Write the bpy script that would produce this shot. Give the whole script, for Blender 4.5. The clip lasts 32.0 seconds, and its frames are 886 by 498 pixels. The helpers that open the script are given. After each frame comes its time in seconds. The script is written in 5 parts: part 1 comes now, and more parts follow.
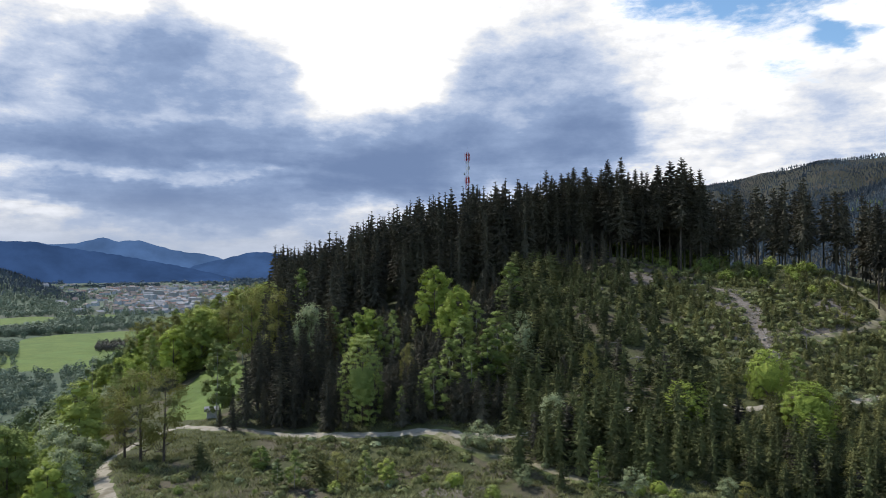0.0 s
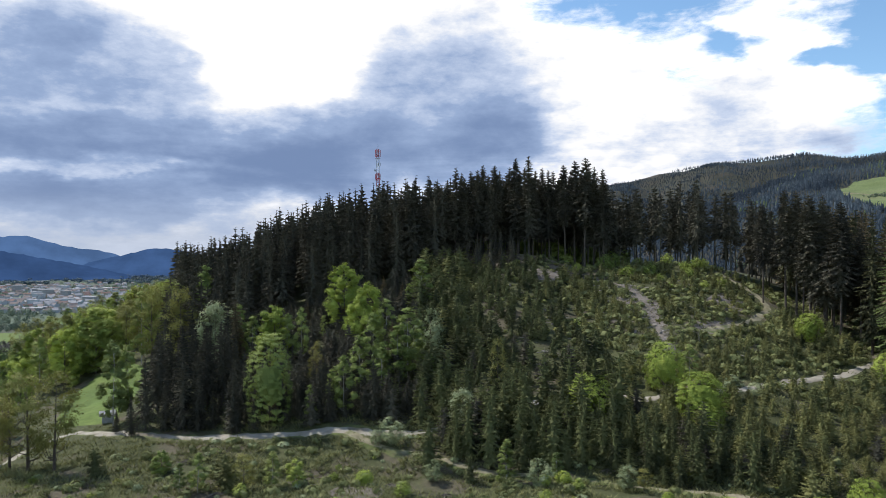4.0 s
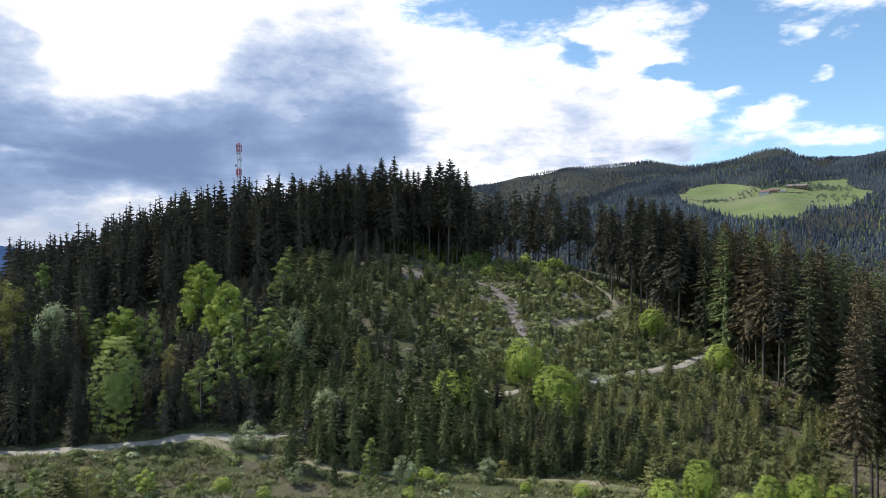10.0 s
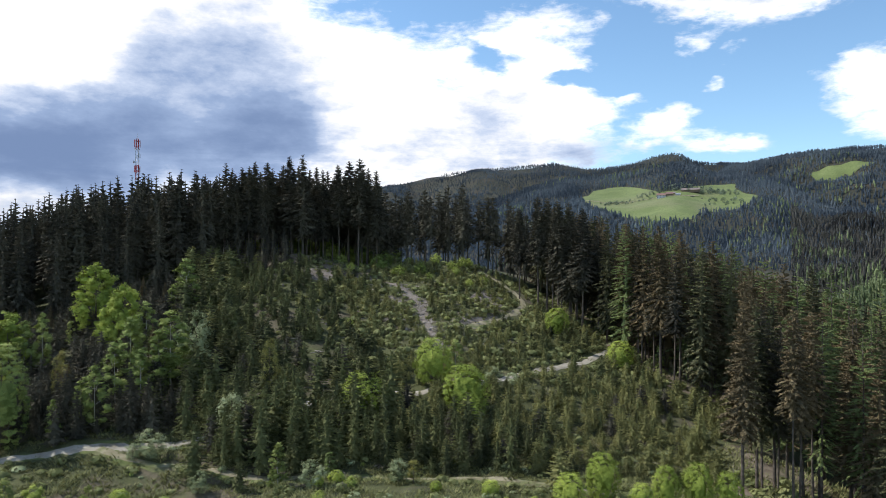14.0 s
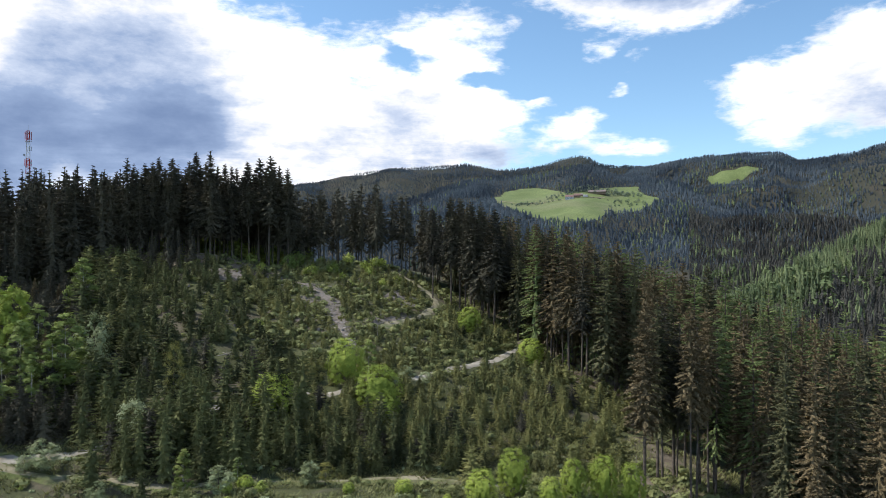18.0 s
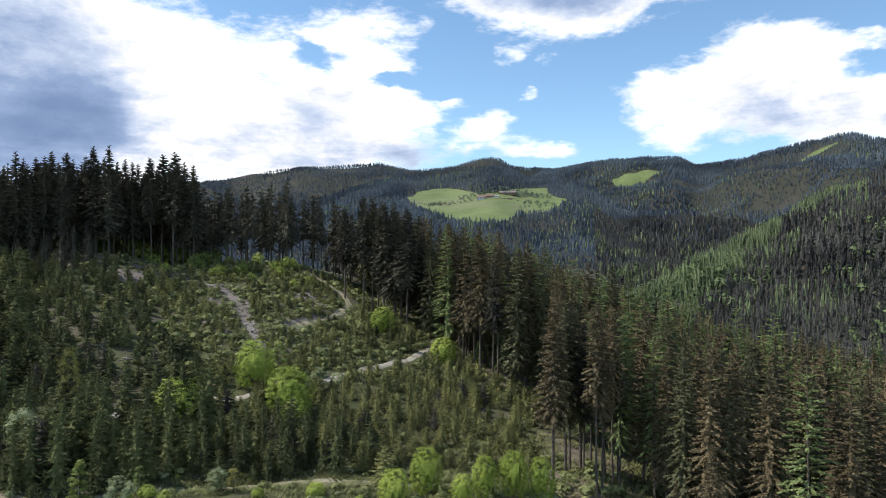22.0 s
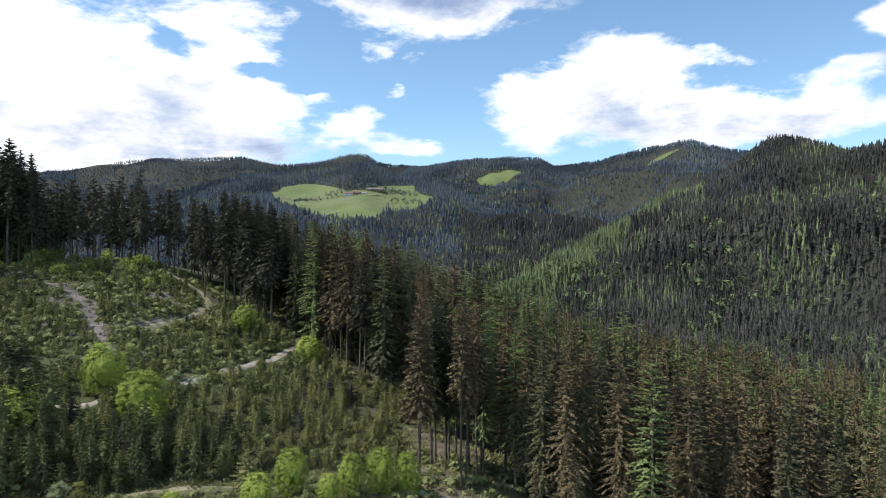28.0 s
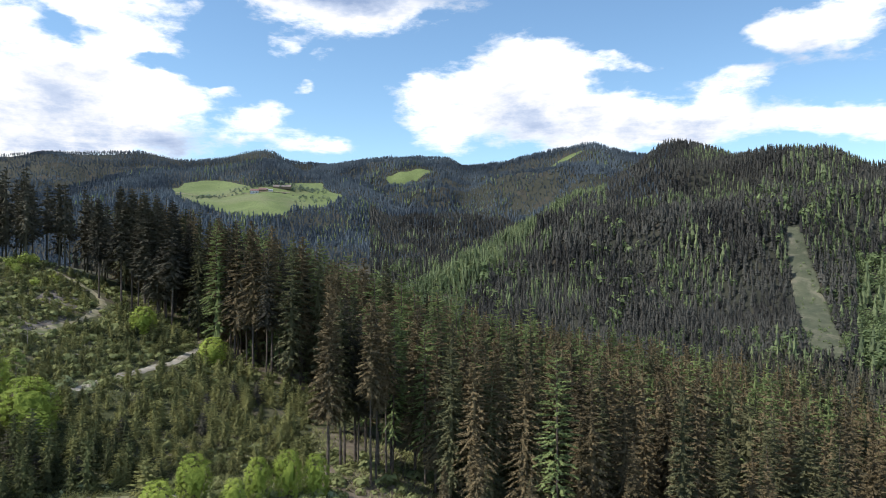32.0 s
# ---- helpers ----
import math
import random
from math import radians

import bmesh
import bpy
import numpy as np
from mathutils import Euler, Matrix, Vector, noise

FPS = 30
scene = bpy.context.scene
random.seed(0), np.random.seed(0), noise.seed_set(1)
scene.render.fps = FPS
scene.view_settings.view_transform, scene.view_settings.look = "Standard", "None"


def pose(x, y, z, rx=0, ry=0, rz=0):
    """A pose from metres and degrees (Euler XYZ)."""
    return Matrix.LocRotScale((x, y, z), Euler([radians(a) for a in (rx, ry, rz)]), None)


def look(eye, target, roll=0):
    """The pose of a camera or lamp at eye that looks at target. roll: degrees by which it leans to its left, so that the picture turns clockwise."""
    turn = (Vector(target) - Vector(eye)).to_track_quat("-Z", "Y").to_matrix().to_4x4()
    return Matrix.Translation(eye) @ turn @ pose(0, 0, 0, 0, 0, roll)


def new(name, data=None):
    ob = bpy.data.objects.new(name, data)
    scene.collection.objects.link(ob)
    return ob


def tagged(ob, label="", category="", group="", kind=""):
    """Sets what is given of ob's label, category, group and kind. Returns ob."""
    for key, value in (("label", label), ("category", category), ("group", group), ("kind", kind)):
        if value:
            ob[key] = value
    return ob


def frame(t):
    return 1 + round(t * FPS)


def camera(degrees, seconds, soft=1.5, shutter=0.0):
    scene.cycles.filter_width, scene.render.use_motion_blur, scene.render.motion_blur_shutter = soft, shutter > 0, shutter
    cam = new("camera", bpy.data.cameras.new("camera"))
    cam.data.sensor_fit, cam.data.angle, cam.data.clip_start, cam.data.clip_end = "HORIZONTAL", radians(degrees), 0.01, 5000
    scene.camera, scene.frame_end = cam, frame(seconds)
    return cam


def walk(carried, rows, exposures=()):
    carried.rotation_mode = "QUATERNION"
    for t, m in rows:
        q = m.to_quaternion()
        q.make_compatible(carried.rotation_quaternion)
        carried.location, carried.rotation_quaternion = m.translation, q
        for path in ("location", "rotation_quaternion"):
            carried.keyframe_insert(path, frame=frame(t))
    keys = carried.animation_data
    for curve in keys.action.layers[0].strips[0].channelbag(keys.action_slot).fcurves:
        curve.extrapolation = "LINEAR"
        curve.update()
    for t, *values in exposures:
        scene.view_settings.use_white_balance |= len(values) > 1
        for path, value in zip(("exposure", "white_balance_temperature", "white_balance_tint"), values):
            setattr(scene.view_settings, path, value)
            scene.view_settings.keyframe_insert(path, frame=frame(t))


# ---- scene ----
CAM_Z = 120.0  # the camera hovers about 30 m over the forest road
cam = camera(64.5, 32.0, soft=0.9)
PATH = [  # seconds, yaw, pitch, roll in degrees
    (0, 0.00, 0.99, 0.07), (1, -1.81, 0.91, 0.07), (2, -3.64, 0.83, 0.08),
    (3, -5.46, 0.76, 0.09), (3.5, -6.38, 0.74, 0.07), (5.5, -10.05, 0.66, 0.05),
    (6.5, -11.88, 0.65, -0.01), (7.5, -13.70, 0.63, -0.09), (8.5, -15.51, 0.63, -0.14),
    (9.5, -17.34, 0.64, -0.14), (10.5, -19.17, 0.65, -0.13), (11.5, -21.01, 0.65, -0.11),
    (12.5, -22.84, 0.68, -0.10), (13.5, -24.67, 0.69, -0.07), (14.5, -26.47, 0.69, -0.07),
    (16.5, -29.97, 0.67, -0.08), (17.5, -31.74, 0.67, -0.08), (18.5, -33.52, 0.66, -0.08),
    (19.5, -35.29, 0.66, -0.07), (20.5, -37.06, 0.66, -0.06), (21.5, -38.84, 0.65, -0.03),
    (22.5, -40.63, 0.64, -0.01), (23.5, -42.41, 0.61, -0.02), (24.5, -44.19, 0.56, -0.03),
    (25.5, -46.03, 0.52, -0.05), (27.5, -49.63, 0.43, -0.06), (28.5, -51.45, 0.38, -0.06),
    (29.5, -53.28, 0.34, -0.06), (30.5, -55.13, 0.30, -0.04), (31.5, -56.97, 0.29, -0.03),
    (32, -57.90, 0.29, -0.02),
]
walk(cam, [(t, pose(0, 0, CAM_Z, 90 + p, r, y)) for t, y, p, r in PATH], exposures=[(0, -0.22), (3.5, -0.12), (8, 0.0), (32, 0.0)])

# ---- light: a sun behind broken cumulus ----
SUN_AZ, SUN_EL = -48.0, 52.0  # degrees, azimuth from +y to the right
sun = new("sun", bpy.data.lights.new("sun", "SUN"))
sun.data.energy, sun.data.angle, sun.data.color = 5.0, radians(0.6), (1.0, 0.96, 0.90)
sun.matrix_world = look((0, 0, 400), (-math.sin(radians(SUN_AZ)) * math.cos(radians(SUN_EL)), -math.cos(radians(SUN_AZ)) * math.cos(radians(SUN_EL)), 400 - math.sin(radians(SUN_EL))))
scene.view_settings.exposure = 0.0


class Net:
    """Short-hand for building a node tree."""

    def __init__(self, tree):
        self.t = tree
        tree.nodes.clear()

    def node(self, kind, **kw):
        n = self.t.nodes.new(kind)
        for k, v in kw.items():
            setattr(n, k, v)
        return n

    def put(self, socket, v):
        if isinstance(v, bpy.types.NodeSocket):
            self.t.links.new(v, socket)
        elif v is not None:
            socket.default_value = v

    def math(self, op, a, b=None, c=None, clamp=False):
        n = self.node("ShaderNodeMath", operation=op, use_clamp=clamp)
        for i, v in enumerate((a, b, c)):
            self.put(n.inputs[i], v)
        return n.outputs[0]

    def vec(self, op, a, b=None, out=0):
        n = self.node("ShaderNodeVectorMath", operation=op)
        self.put(n.inputs[0], a)
        if b is not None:
            self.put(n.inputs[1], b)
        return n.outputs[out]

    def smooth(self, v, a, b, lo=0.0, hi=1.0):
        n = self.node("ShaderNodeMapRange", interpolation_type="SMOOTHSTEP")
        for i, x in enumerate((v, a, b, lo, hi)):
            self.put(n.inputs[i], x)
        return n.outputs[0]

    def noise(self, v, scale, detail=4.0, rough=0.55, colour=False, distort=0.0):
        n = self.node("ShaderNodeTexNoise")
        self.put(n.inputs["Vector"], v)
        n.inputs["Scale"].default_value, n.inputs["Detail"].default_value = scale, detail
        n.inputs["Roughness"].default_value, n.inputs["Distortion"].default_value = rough, distort
        return n.outputs["Color" if colour else "Fac"]

    def mix(self, f, a, b):
        n = self.node("ShaderNodeMix", data_type="RGBA")
        self.put(n.inputs[0], f)
        self.put(n.inputs[6], (*a, 1) if isinstance(a, tuple) else a)
        self.put(n.inputs[7], (*b, 1) if isinstance(b, tuple) else b)
        return n.outputs[2]


world = bpy.data.worlds.new("sky")
scene.world = world
world.use_nodes = True
w = Net(world.node_tree)
way = w.vec("NORMALIZE", w.node("ShaderNodeTexCoord").outputs["Generated"])
sep = w.node("ShaderNodeSeparateXYZ")
w.put(sep.inputs[0], way)
az = w.math("MULTIPLY", w.math("ARCTAN2", sep.outputs[0], sep.outputs[1]), 180 / math.pi)
el = w.math("MULTIPLY", w.math("ARCSINE", sep.outputs[2]), 180 / math.pi)
comb = w.node("ShaderNodeCombineXYZ")
w.put(comb.inputs[0], az)
w.put(comb.inputs[1], el)
stretch = w.vec("MULTIPLY", way, (1.0, 1.0, 2.2))
wob = w.vec("SUBTRACT", w.noise(stretch, 5.0, 5.0, 0.6, colour=True), (0.5, 0.5, 0.5))
spot = w.vec("ADD", comb.outputs[0], w.vec("MULTIPLY", wob, (9.0, 6.0, 0.0)))


def field(blobs, start):
    """Sum of soft ellipses in the sky: azimuth, elevation, half width, half height, weight."""
    total = start
    for a, e, ra, re, wt in blobs:
        d = w.vec("LENGTH", w.vec("MULTIPLY", w.vec("SUBTRACT", spot, (a, e, 0.0)), (1 / ra, 1 / re, 0.0)), out=1)
        total = w.math("ADD", total, w.smooth(d, 1.0, 0.25, 0.0, wt))
    return total


CLOUD = [(-20, 10, 42, 22, 1.7), (6, 13, 22, 18, 1.2), (22, 8.5, 9, 5, 0.8), (26, 12, 15, 10, 0.8), (34, 17, 7, 6, 0.6), (34, 9.5, 11, 4.5, 0.75), (37.5, 12, 5, 1.6, 0.35),
         (50, 20.0, 13, 4.2, 1.0), (43.8, 10.6, 4.2, 2.2, 0.75), (40.5, 12.4, 3.0, 1.2, 0.5), (48, 8.8, 4.2, 1.7, 0.7), (45, 16.3, 2.6, 1.3, 0.6), (48.5, 15.5, 2.4, 1.2, 0.55), (47, 13.3, 1.5, 0.8, 0.5),
         (58.5, 12.2, 7.0, 3.8, 0.95), (64.5, 14.0, 6.5, 4.6, 1.0), (60, 9.2, 7, 2.2, 0.5), (69, 10.0, 9, 4.0, 0.9), (71, 15.0, 4.5, 1.8, 0.7), (78, 9.8, 13, 2.6, 0.85), (79.5, 12.6, 6, 2.0, 0.7), (86, 15.8, 7, 3.0, 1.0),
         (93, 18.5, 8, 3.6, 0.9), (89.5, 9.3, 6, 2.4, 0.9), (23.5, 20.3, 3.6, 2.4, -1.15), (30.0, 15.4, 3.0, 1.3, -0.6), (35.5, 14, 3.2, 1.0, -0.5), (41, 14.2, 5.0, 3.5, -0.5), (53.5, 15.2, 4.0, 2.2, -0.6), (75, 18, 10, 3.5, -0.6)]
GREY = [(-18, 3.4, 18, 2.0, -0.2), (-2, 4.2, 10, 2.4, -0.1), (-22, 9, 34, 12, 0.34), (-18, 13.5, 11, 6.5, 0.2), (-29, 13, 9, 6, 0.2), (-15, 8.4, 26, 2.4, 0.34), (-13, 5.0, 20, 3.6, 0.42), (-24, 4.6, 14, 3.0, 0.30), (-4, 6.5, 12, 3.0, 0.2), (-29, 8, 12, 3.0, 0.2), (-21.5, 17, 5, 4, 0.2),
        (8, 12.5, 13, 10, 0.46), (12.5, 10.2, 8, 4.2, 0.40), (29, 12, 5, 2.4, 0.18), (0, 8.0, 14, 5, 0.36), (52, 20.6, 12, 3.2, 0.50), (29, 8.2, 14, 4, 0.2), (37, 8.6, 6, 2, 0.2), (20, 9, 9, 4, 0.1),
        (-6, 17.0, 9.5, 7, -0.75), (-27, 19.5, 4, 2.5, -0.5), (-30.5, 4.2, 3.5, 1.0, -0.35), (66, 9.8, 10, 2.6, 0.26), (62, 12, 6, 2.5, 0.18), (-20, 6.6, 22, 0.8, -0.22), (86, 13.8, 8, 1.6, 0.2), (78, 9.4, 10, 1.4, 0.15)]
puff = w.noise(stretch, 7.0, 9.0, 0.62)
fine = w.noise(stretch, 15.0, 9.0, 0.62)
crisp = w.noise(w.vec("ADD", stretch, w.vec("MULTIPLY", wob, (0.12, 0.12, 0.12))), 34.0, 8.0, 0.62)
body = w.math("ADD", field(CLOUD, -0.42), w.math("MULTIPLY", w.math("SUBTRACT", puff, 0.5), 1.5))
body = w.math("ADD", body, w.math("MULTIPLY", w.math("SUBTRACT", fine, 0.5), 1.1))
body = w.math("ADD", body, w.math("MULTIPLY", w.math("SUBTRACT", crisp, 0.5), 0.55))
above = w.smooth(el, 24.0, 50.0, 0.0, 0.12)
behind = w.smooth(w.math("ABSOLUTE", w.math("SUBTRACT", az, 28.0)), 70.0, 100.0, 0.0, 0.4)
wisp = w.noise(w.vec("MULTIPLY", way, (1.0, 1.0, 5.0)), 11.0, 8.0, 0.66, distort=0.6)
body = w.math("ADD", body, w.math("MULTIPLY", w.math("SUBTRACT", wisp, 0.5), 0.7))
cover = w.smooth(w.math("ADD", body, w.math("MAXIMUM", above, behind)), -0.16, 0.50)
shade = w.math("ADD", field(GREY, 0.06), w.math("MULTIPLY", w.math("SUBTRACT", fine, 0.5), 0.6))
shade = w.math("ADD", shade, w.math("MULTIPLY", w.math("SUBTRACT", puff, 0.5), 0.8))
shade = w.math("ADD", shade, w.math("MULTIPLY", w.math("SUBTRACT", crisp, 0.5), 0.2))
streak = w.noise(w.vec("MULTIPLY", way, (1.0, 1.0, 7.0)), 4.5, 7.0, 0.6, distort=0.4)
shade = w.math("ADD", shade, w.math("MULTIPLY", w.math("SUBTRACT", streak, 0.5), w.smooth(el, 5.0, 15.0, 0.7, 0.12)))
shade = w.smooth(shade, -0.10, 1.20)
sky = w.node("ShaderNodeTexSky", sky_type="NISHITA", sun_disc=False)
sky.sun_elevation, sky.sun_rotation, sky.altitude, sky.air_density, sky.dust_density = radians(SUN_EL), radians(SUN_AZ), 800, 1.0, 0.4
skyblue = w.vec("MULTIPLY", sky.outputs[0], (0.155, 0.182, 0.190))
tone = w.node("ShaderNodeValToRGB")
w.put(tone.inputs[0], shade)
stops = [(0.0, (1.45, 1.45, 1.48)), (0.16, (1.04, 1.05, 1.08)), (0.34, (0.64, 0.735, 0.93)), (0.60, (0.345, 0.46, 0.70)), (1.0, (0.20, 0.29, 0.50))]
for k, (p, c) in enumerate(stops):
    e = tone.color_ramp.elements[k] if k < 2 else tone.color_ramp.elements.new(p)
    e.position, e.color = p, (*c, 1)
white = tone.outputs[0]
low = w.smooth(el, 0.5, 6.5, 0.8, 0.0)
white = w.mix(low, white, (0.42, 0.51, 0.69))
bg = w.node("ShaderNodeBackground")
w.put(bg.inputs[0], w.mix(cover, skyblue, white))
bg.inputs[1].default_value = 1.0
w.put(w.node("ShaderNodeOutputWorld").inputs[0], bg.outputs[0])


# ---- materials ----
def material(name):
    m = bpy.data.materials.new(name)
    m.use_nodes = True
    return m, Net(m.node_tree)


def finish(n, shader):
    n.put(n.node("ShaderNodeOutputMaterial").inputs[0], shader)


def principled(n, colour, rough=0.8, metal=0.0, height=None, dist=0.1, spec=0.3):
    p = n.node("ShaderNodeBsdfPrincipled")
    n.put(p.inputs["Base Color"], (*colour, 1) if isinstance(colour, tuple) else colour)
    n.put(p.inputs["Roughness"], rough)
    p.inputs["Metallic"].default_value, p.inputs["Specular IOR Level"].default_value = metal, spec
    if height is not None:
        b = n.node("ShaderNodeBump")
        b.inputs["Strength"].default_value, b.inputs["Distance"].default_value = 0.6, dist
        n.put(b.inputs["Height"], height)
        n.put(p.inputs["Normal"], b.outputs[0])
    return p.outputs[0]


def where(n):
    return n.node("ShaderNodeNewGeometry").outputs["Position"]


def leaf(name, dark, light, glow=0.3, size=0.09, single=0.25, flake=0.15, vary=0.0, cell=0.0):
    """Foliage: two greens mixed by stand, by tree and by clump, with light coming through the leaves."""
    m, n = material(name)
    pos = where(n)
    a = n.smooth(n.noise(pos, size, 2.0), 0.34, 0.66, 0.0, 0.75 - single)
    if cell:
        v = n.node("ShaderNodeTexVoronoi", voronoi_dimensions="2D")
        n.put(v.inputs["Vector"], n.vec("ADD", pos, n.vec("MULTIPLY", n.noise(pos, 0.3, 1.0, colour=True), (1.2, 1.2, 0.0))))
        v.inputs["Scale"].default_value = cell
        one = n.node("ShaderNodeSeparateColor")
        n.put(one.inputs[0], v.outputs["Color"])
        t = n.math("MULTIPLY", one.outputs[0], single * 1.6)
    else:
        t = n.smooth(n.noise(pos, 0.19, 1.0), 0.34, 0.66, 0.0, single)
    b = n.smooth(n.noise(pos, 1.3, 3.0, 0.6), 0.3, 0.7, 0.0, 0.2)
    r = n.math("MULTIPLY", n.node("ShaderNodeObjectInfo").outputs["Random"], 0.25)
    isl = n.math("MULTIPLY", n.node("ShaderNodeNewGeometry").outputs["Random Per Island"], flake)
    f = n.math("ADD", n.math("ADD", a, t), n.math("ADD", b, n.math("ADD", r, isl)))
    c = n.mix(n.smooth(f, 0.15, 1.1), dark, light)
    if vary:
        rnd = n.node("ShaderNodeObjectInfo").outputs["Random"]
        c = n.mix(n.smooth(n.math("FRACT", n.math("MULTIPLY", rnd, 5.3)), 0.6, 1.0, 0.0, vary), c, tuple(0.75 * p * q for p, q in zip(light, (0.95, 0.72, 0.8))))
        c = n.mix(n.smooth(n.math("FRACT", n.math("MULTIPLY", rnd, 9.7)), 0.55, 1.0, 0.0, vary), c, tuple(0.55 * p * q for p, q in zip(light, (0.76, 0.95, 1.15))))
    p = principled(n, c, 0.7, spec=0.12)
    tr = n.node("ShaderNodeBsdfTranslucent")
    n.put(tr.inputs[0], n.mix(0.35, c, light))
    mx = n.node("ShaderNodeMixShader")
    mx.inputs[0].default_value = glow
    n.put(mx.inputs[1], p)
    n.put(mx.inputs[2], tr.outputs[0])
    finish(n, mx.outputs[0])
    return m


def mottled(name, a, b, scale, rough=0.85, c=None, fine=4.0, bump=0.08, metal=0.0, spec=0.3):
    """A surface of two or three tones at two scales, with a little relief."""
    m, n = material(name)
    pos = where(n)
    f = n.smooth(n.noise(pos, scale, 5.0, 0.6), 0.32, 0.68)
    g = n.noise(pos, scale * fine, 4.0, 0.65)
    col = n.mix(f, a, b)
    if c:
        col = n.mix(n.smooth(n.noise(pos, scale * 0.37, 4.0, 0.6, distort=0.5), 0.5, 0.66), col, c)
    col = n.mix(n.smooth(g, 0.35, 0.75, 0.0, 0.45), col, tuple(x * 0.45 for x in a))
    finish(n, principled(n, col, rough, metal, g, bump, spec))
    return m


SPRUCE = leaf("spruce_needles", (0.044, 0.042, 0.034), (0.110, 0.101, 0.070), 0.06, cell=0.2)
SPRUCE_BROWN = leaf("spruce_needles_with_cones", (0.060, 0.052, 0.032), (0.195, 0.150, 0.082), 0.06, 0.09, 0.45, cell=0.2)
SPRUCE_OLIVE = leaf("olive_spruce_needles", (0.046, 0.050, 0.027), (0.152, 0.147, 0.074), 0.06, 0.09, 0.4, cell=0.2)
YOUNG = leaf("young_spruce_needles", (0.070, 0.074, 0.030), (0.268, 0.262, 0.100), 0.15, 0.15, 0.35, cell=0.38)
# darker copy of YOUNG, with the plantation's shade in its base colour
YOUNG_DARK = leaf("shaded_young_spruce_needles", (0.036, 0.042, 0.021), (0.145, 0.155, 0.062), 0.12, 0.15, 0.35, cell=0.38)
FAR_SPRUCE = leaf("mountain_spruce_needles", (0.038, 0.037, 0.034), (0.098, 0.095, 0.081), 0.08, 0.011, 0.18, 0.06, cell=0.16)
# the blue of distance haze is put into these two base colours
HAZED_SPRUCE = leaf("hazed_spruce_needles", (0.042, 0.056, 0.074), (0.122, 0.151, 0.174), 0.08, 0.006, 0.2, 0.06, cell=0.1)
HAZE_WOOD = leaf("hazed_valley_woods", (0.050, 0.080, 0.105), (0.095, 0.135, 0.160), 0.1, 0.006, 0.2, 0.05)
# needle litter far darker than LITTER: shade under distant trees is in the colour
SHADED_NEEDLES = mottled("shaded_needle_floor", (0.032, 0.034, 0.024), (0.050, 0.050, 0.034), 0.05, 0.95, (0.06, 0.052, 0.038), 9.0, 0.2)
BROWN_WOOD = leaf("leafless_grove_twigs", (0.060, 0.058, 0.050), (0.13, 0.12, 0.10), 0.1, 0.05)
LARCH = leaf("larch_needles", (0.115, 0.150, 0.056), (0.240, 0.285, 0.112), 0.2, cell=0.2)
BRIGHT = leaf("young_beech_leaves", (0.180, 0.238, 0.042), (0.420, 0.488, 0.100), 0.15, flake=0.06)
BEECH = leaf("beech_leaves", (0.16, 0.21, 0.045), (0.38, 0.43, 0.105), 0.15, flake=0.06, vary=0.6)
FRESH = leaf("fresh_birch_leaves", (0.14, 0.19, 0.050), (0.32, 0.37, 0.115), 0.15, flake=0.06)
BIRCH = leaf("birch_leaves", (0.13, 0.17, 0.046), (0.30, 0.33, 0.105), 0.15, flake=0.06, vary=0.6)
PALE = leaf("pale_blossom_leaves", (0.15, 0.18, 0.085), (0.36, 0.40, 0.22), 0.15)
OAK = leaf("young_oak_leaves", (0.14, 0.145, 0.038), (0.29, 0.28, 0.085), 0.2, flake=0.06, vary=0.3)
SHRUB = leaf("shrub_leaves", (0.105, 0.125, 0.050), (0.255, 0.270, 0.112), 0.2, 0.3)
HERB = leaf("bramble_and_grass", (0.112, 0.122, 0.048), (0.252, 0.256, 0.112), 0.2, 0.4)
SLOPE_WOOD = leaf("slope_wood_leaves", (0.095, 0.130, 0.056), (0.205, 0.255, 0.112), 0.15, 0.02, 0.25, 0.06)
# leaf greens with some blue added for distance haze
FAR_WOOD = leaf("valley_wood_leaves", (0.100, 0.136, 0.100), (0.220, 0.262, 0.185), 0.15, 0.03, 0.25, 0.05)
BARK = mottled("spruce_bark", (0.075, 0.058, 0.045), (0.165, 0.135, 0.11), 1.6)
BIRCH_BARK = mottled("birch_bark", (0.55, 0.53, 0.48), (0.30, 0.28, 0.25), 2.5)
FLOOR = mottled("forest_floor", (0.050, 0.056, 0.022), (0.085, 0.092, 0.036), 0.22, 0.95, (0.115, 0.095, 0.066), 9.0, 0.25)
MEADOW = mottled("meadow_grass", (0.088, 0.135, 0.024), (0.125, 0.175, 0.034), 0.05, 0.9, (0.115, 0.18, 0.038), 14.0, 0.12)
PASTURE = mottled("hill_pasture", (0.12, 0.155, 0.052), (0.165, 0.205, 0.075), 0.02, 0.9, (0.165, 0.18, 0.085), 12.0, 0.1)
# grass colour dulled for cloud shadow and blued a little for haze
VALLEY = mottled("dimmed_valley_grass", (0.062, 0.092, 0.056), (0.090, 0.122, 0.074), 0.006, 0.9, (0.100, 0.106, 0.082), 10.0, 0.1)
LITTER = mottled("needle_litter", (0.115, 0.090, 0.062), (0.20, 0.165, 0.125), 0.35, 0.95, (0.085, 0.09, 0.04), 9.0, 0.2)
DIRT = mottled("dry_dirt_track", (0.20, 0.18, 0.11), (0.31, 0.275, 0.19), 0.5, 0.95, (0.13, 0.15, 0.06), 8.0, 0.08)
FAR_LARCH = leaf("mountain_larch_needles", (0.103, 0.131, 0.067), (0.222, 0.264, 0.126), 0.15, 0.02, 0.2, 0.06)
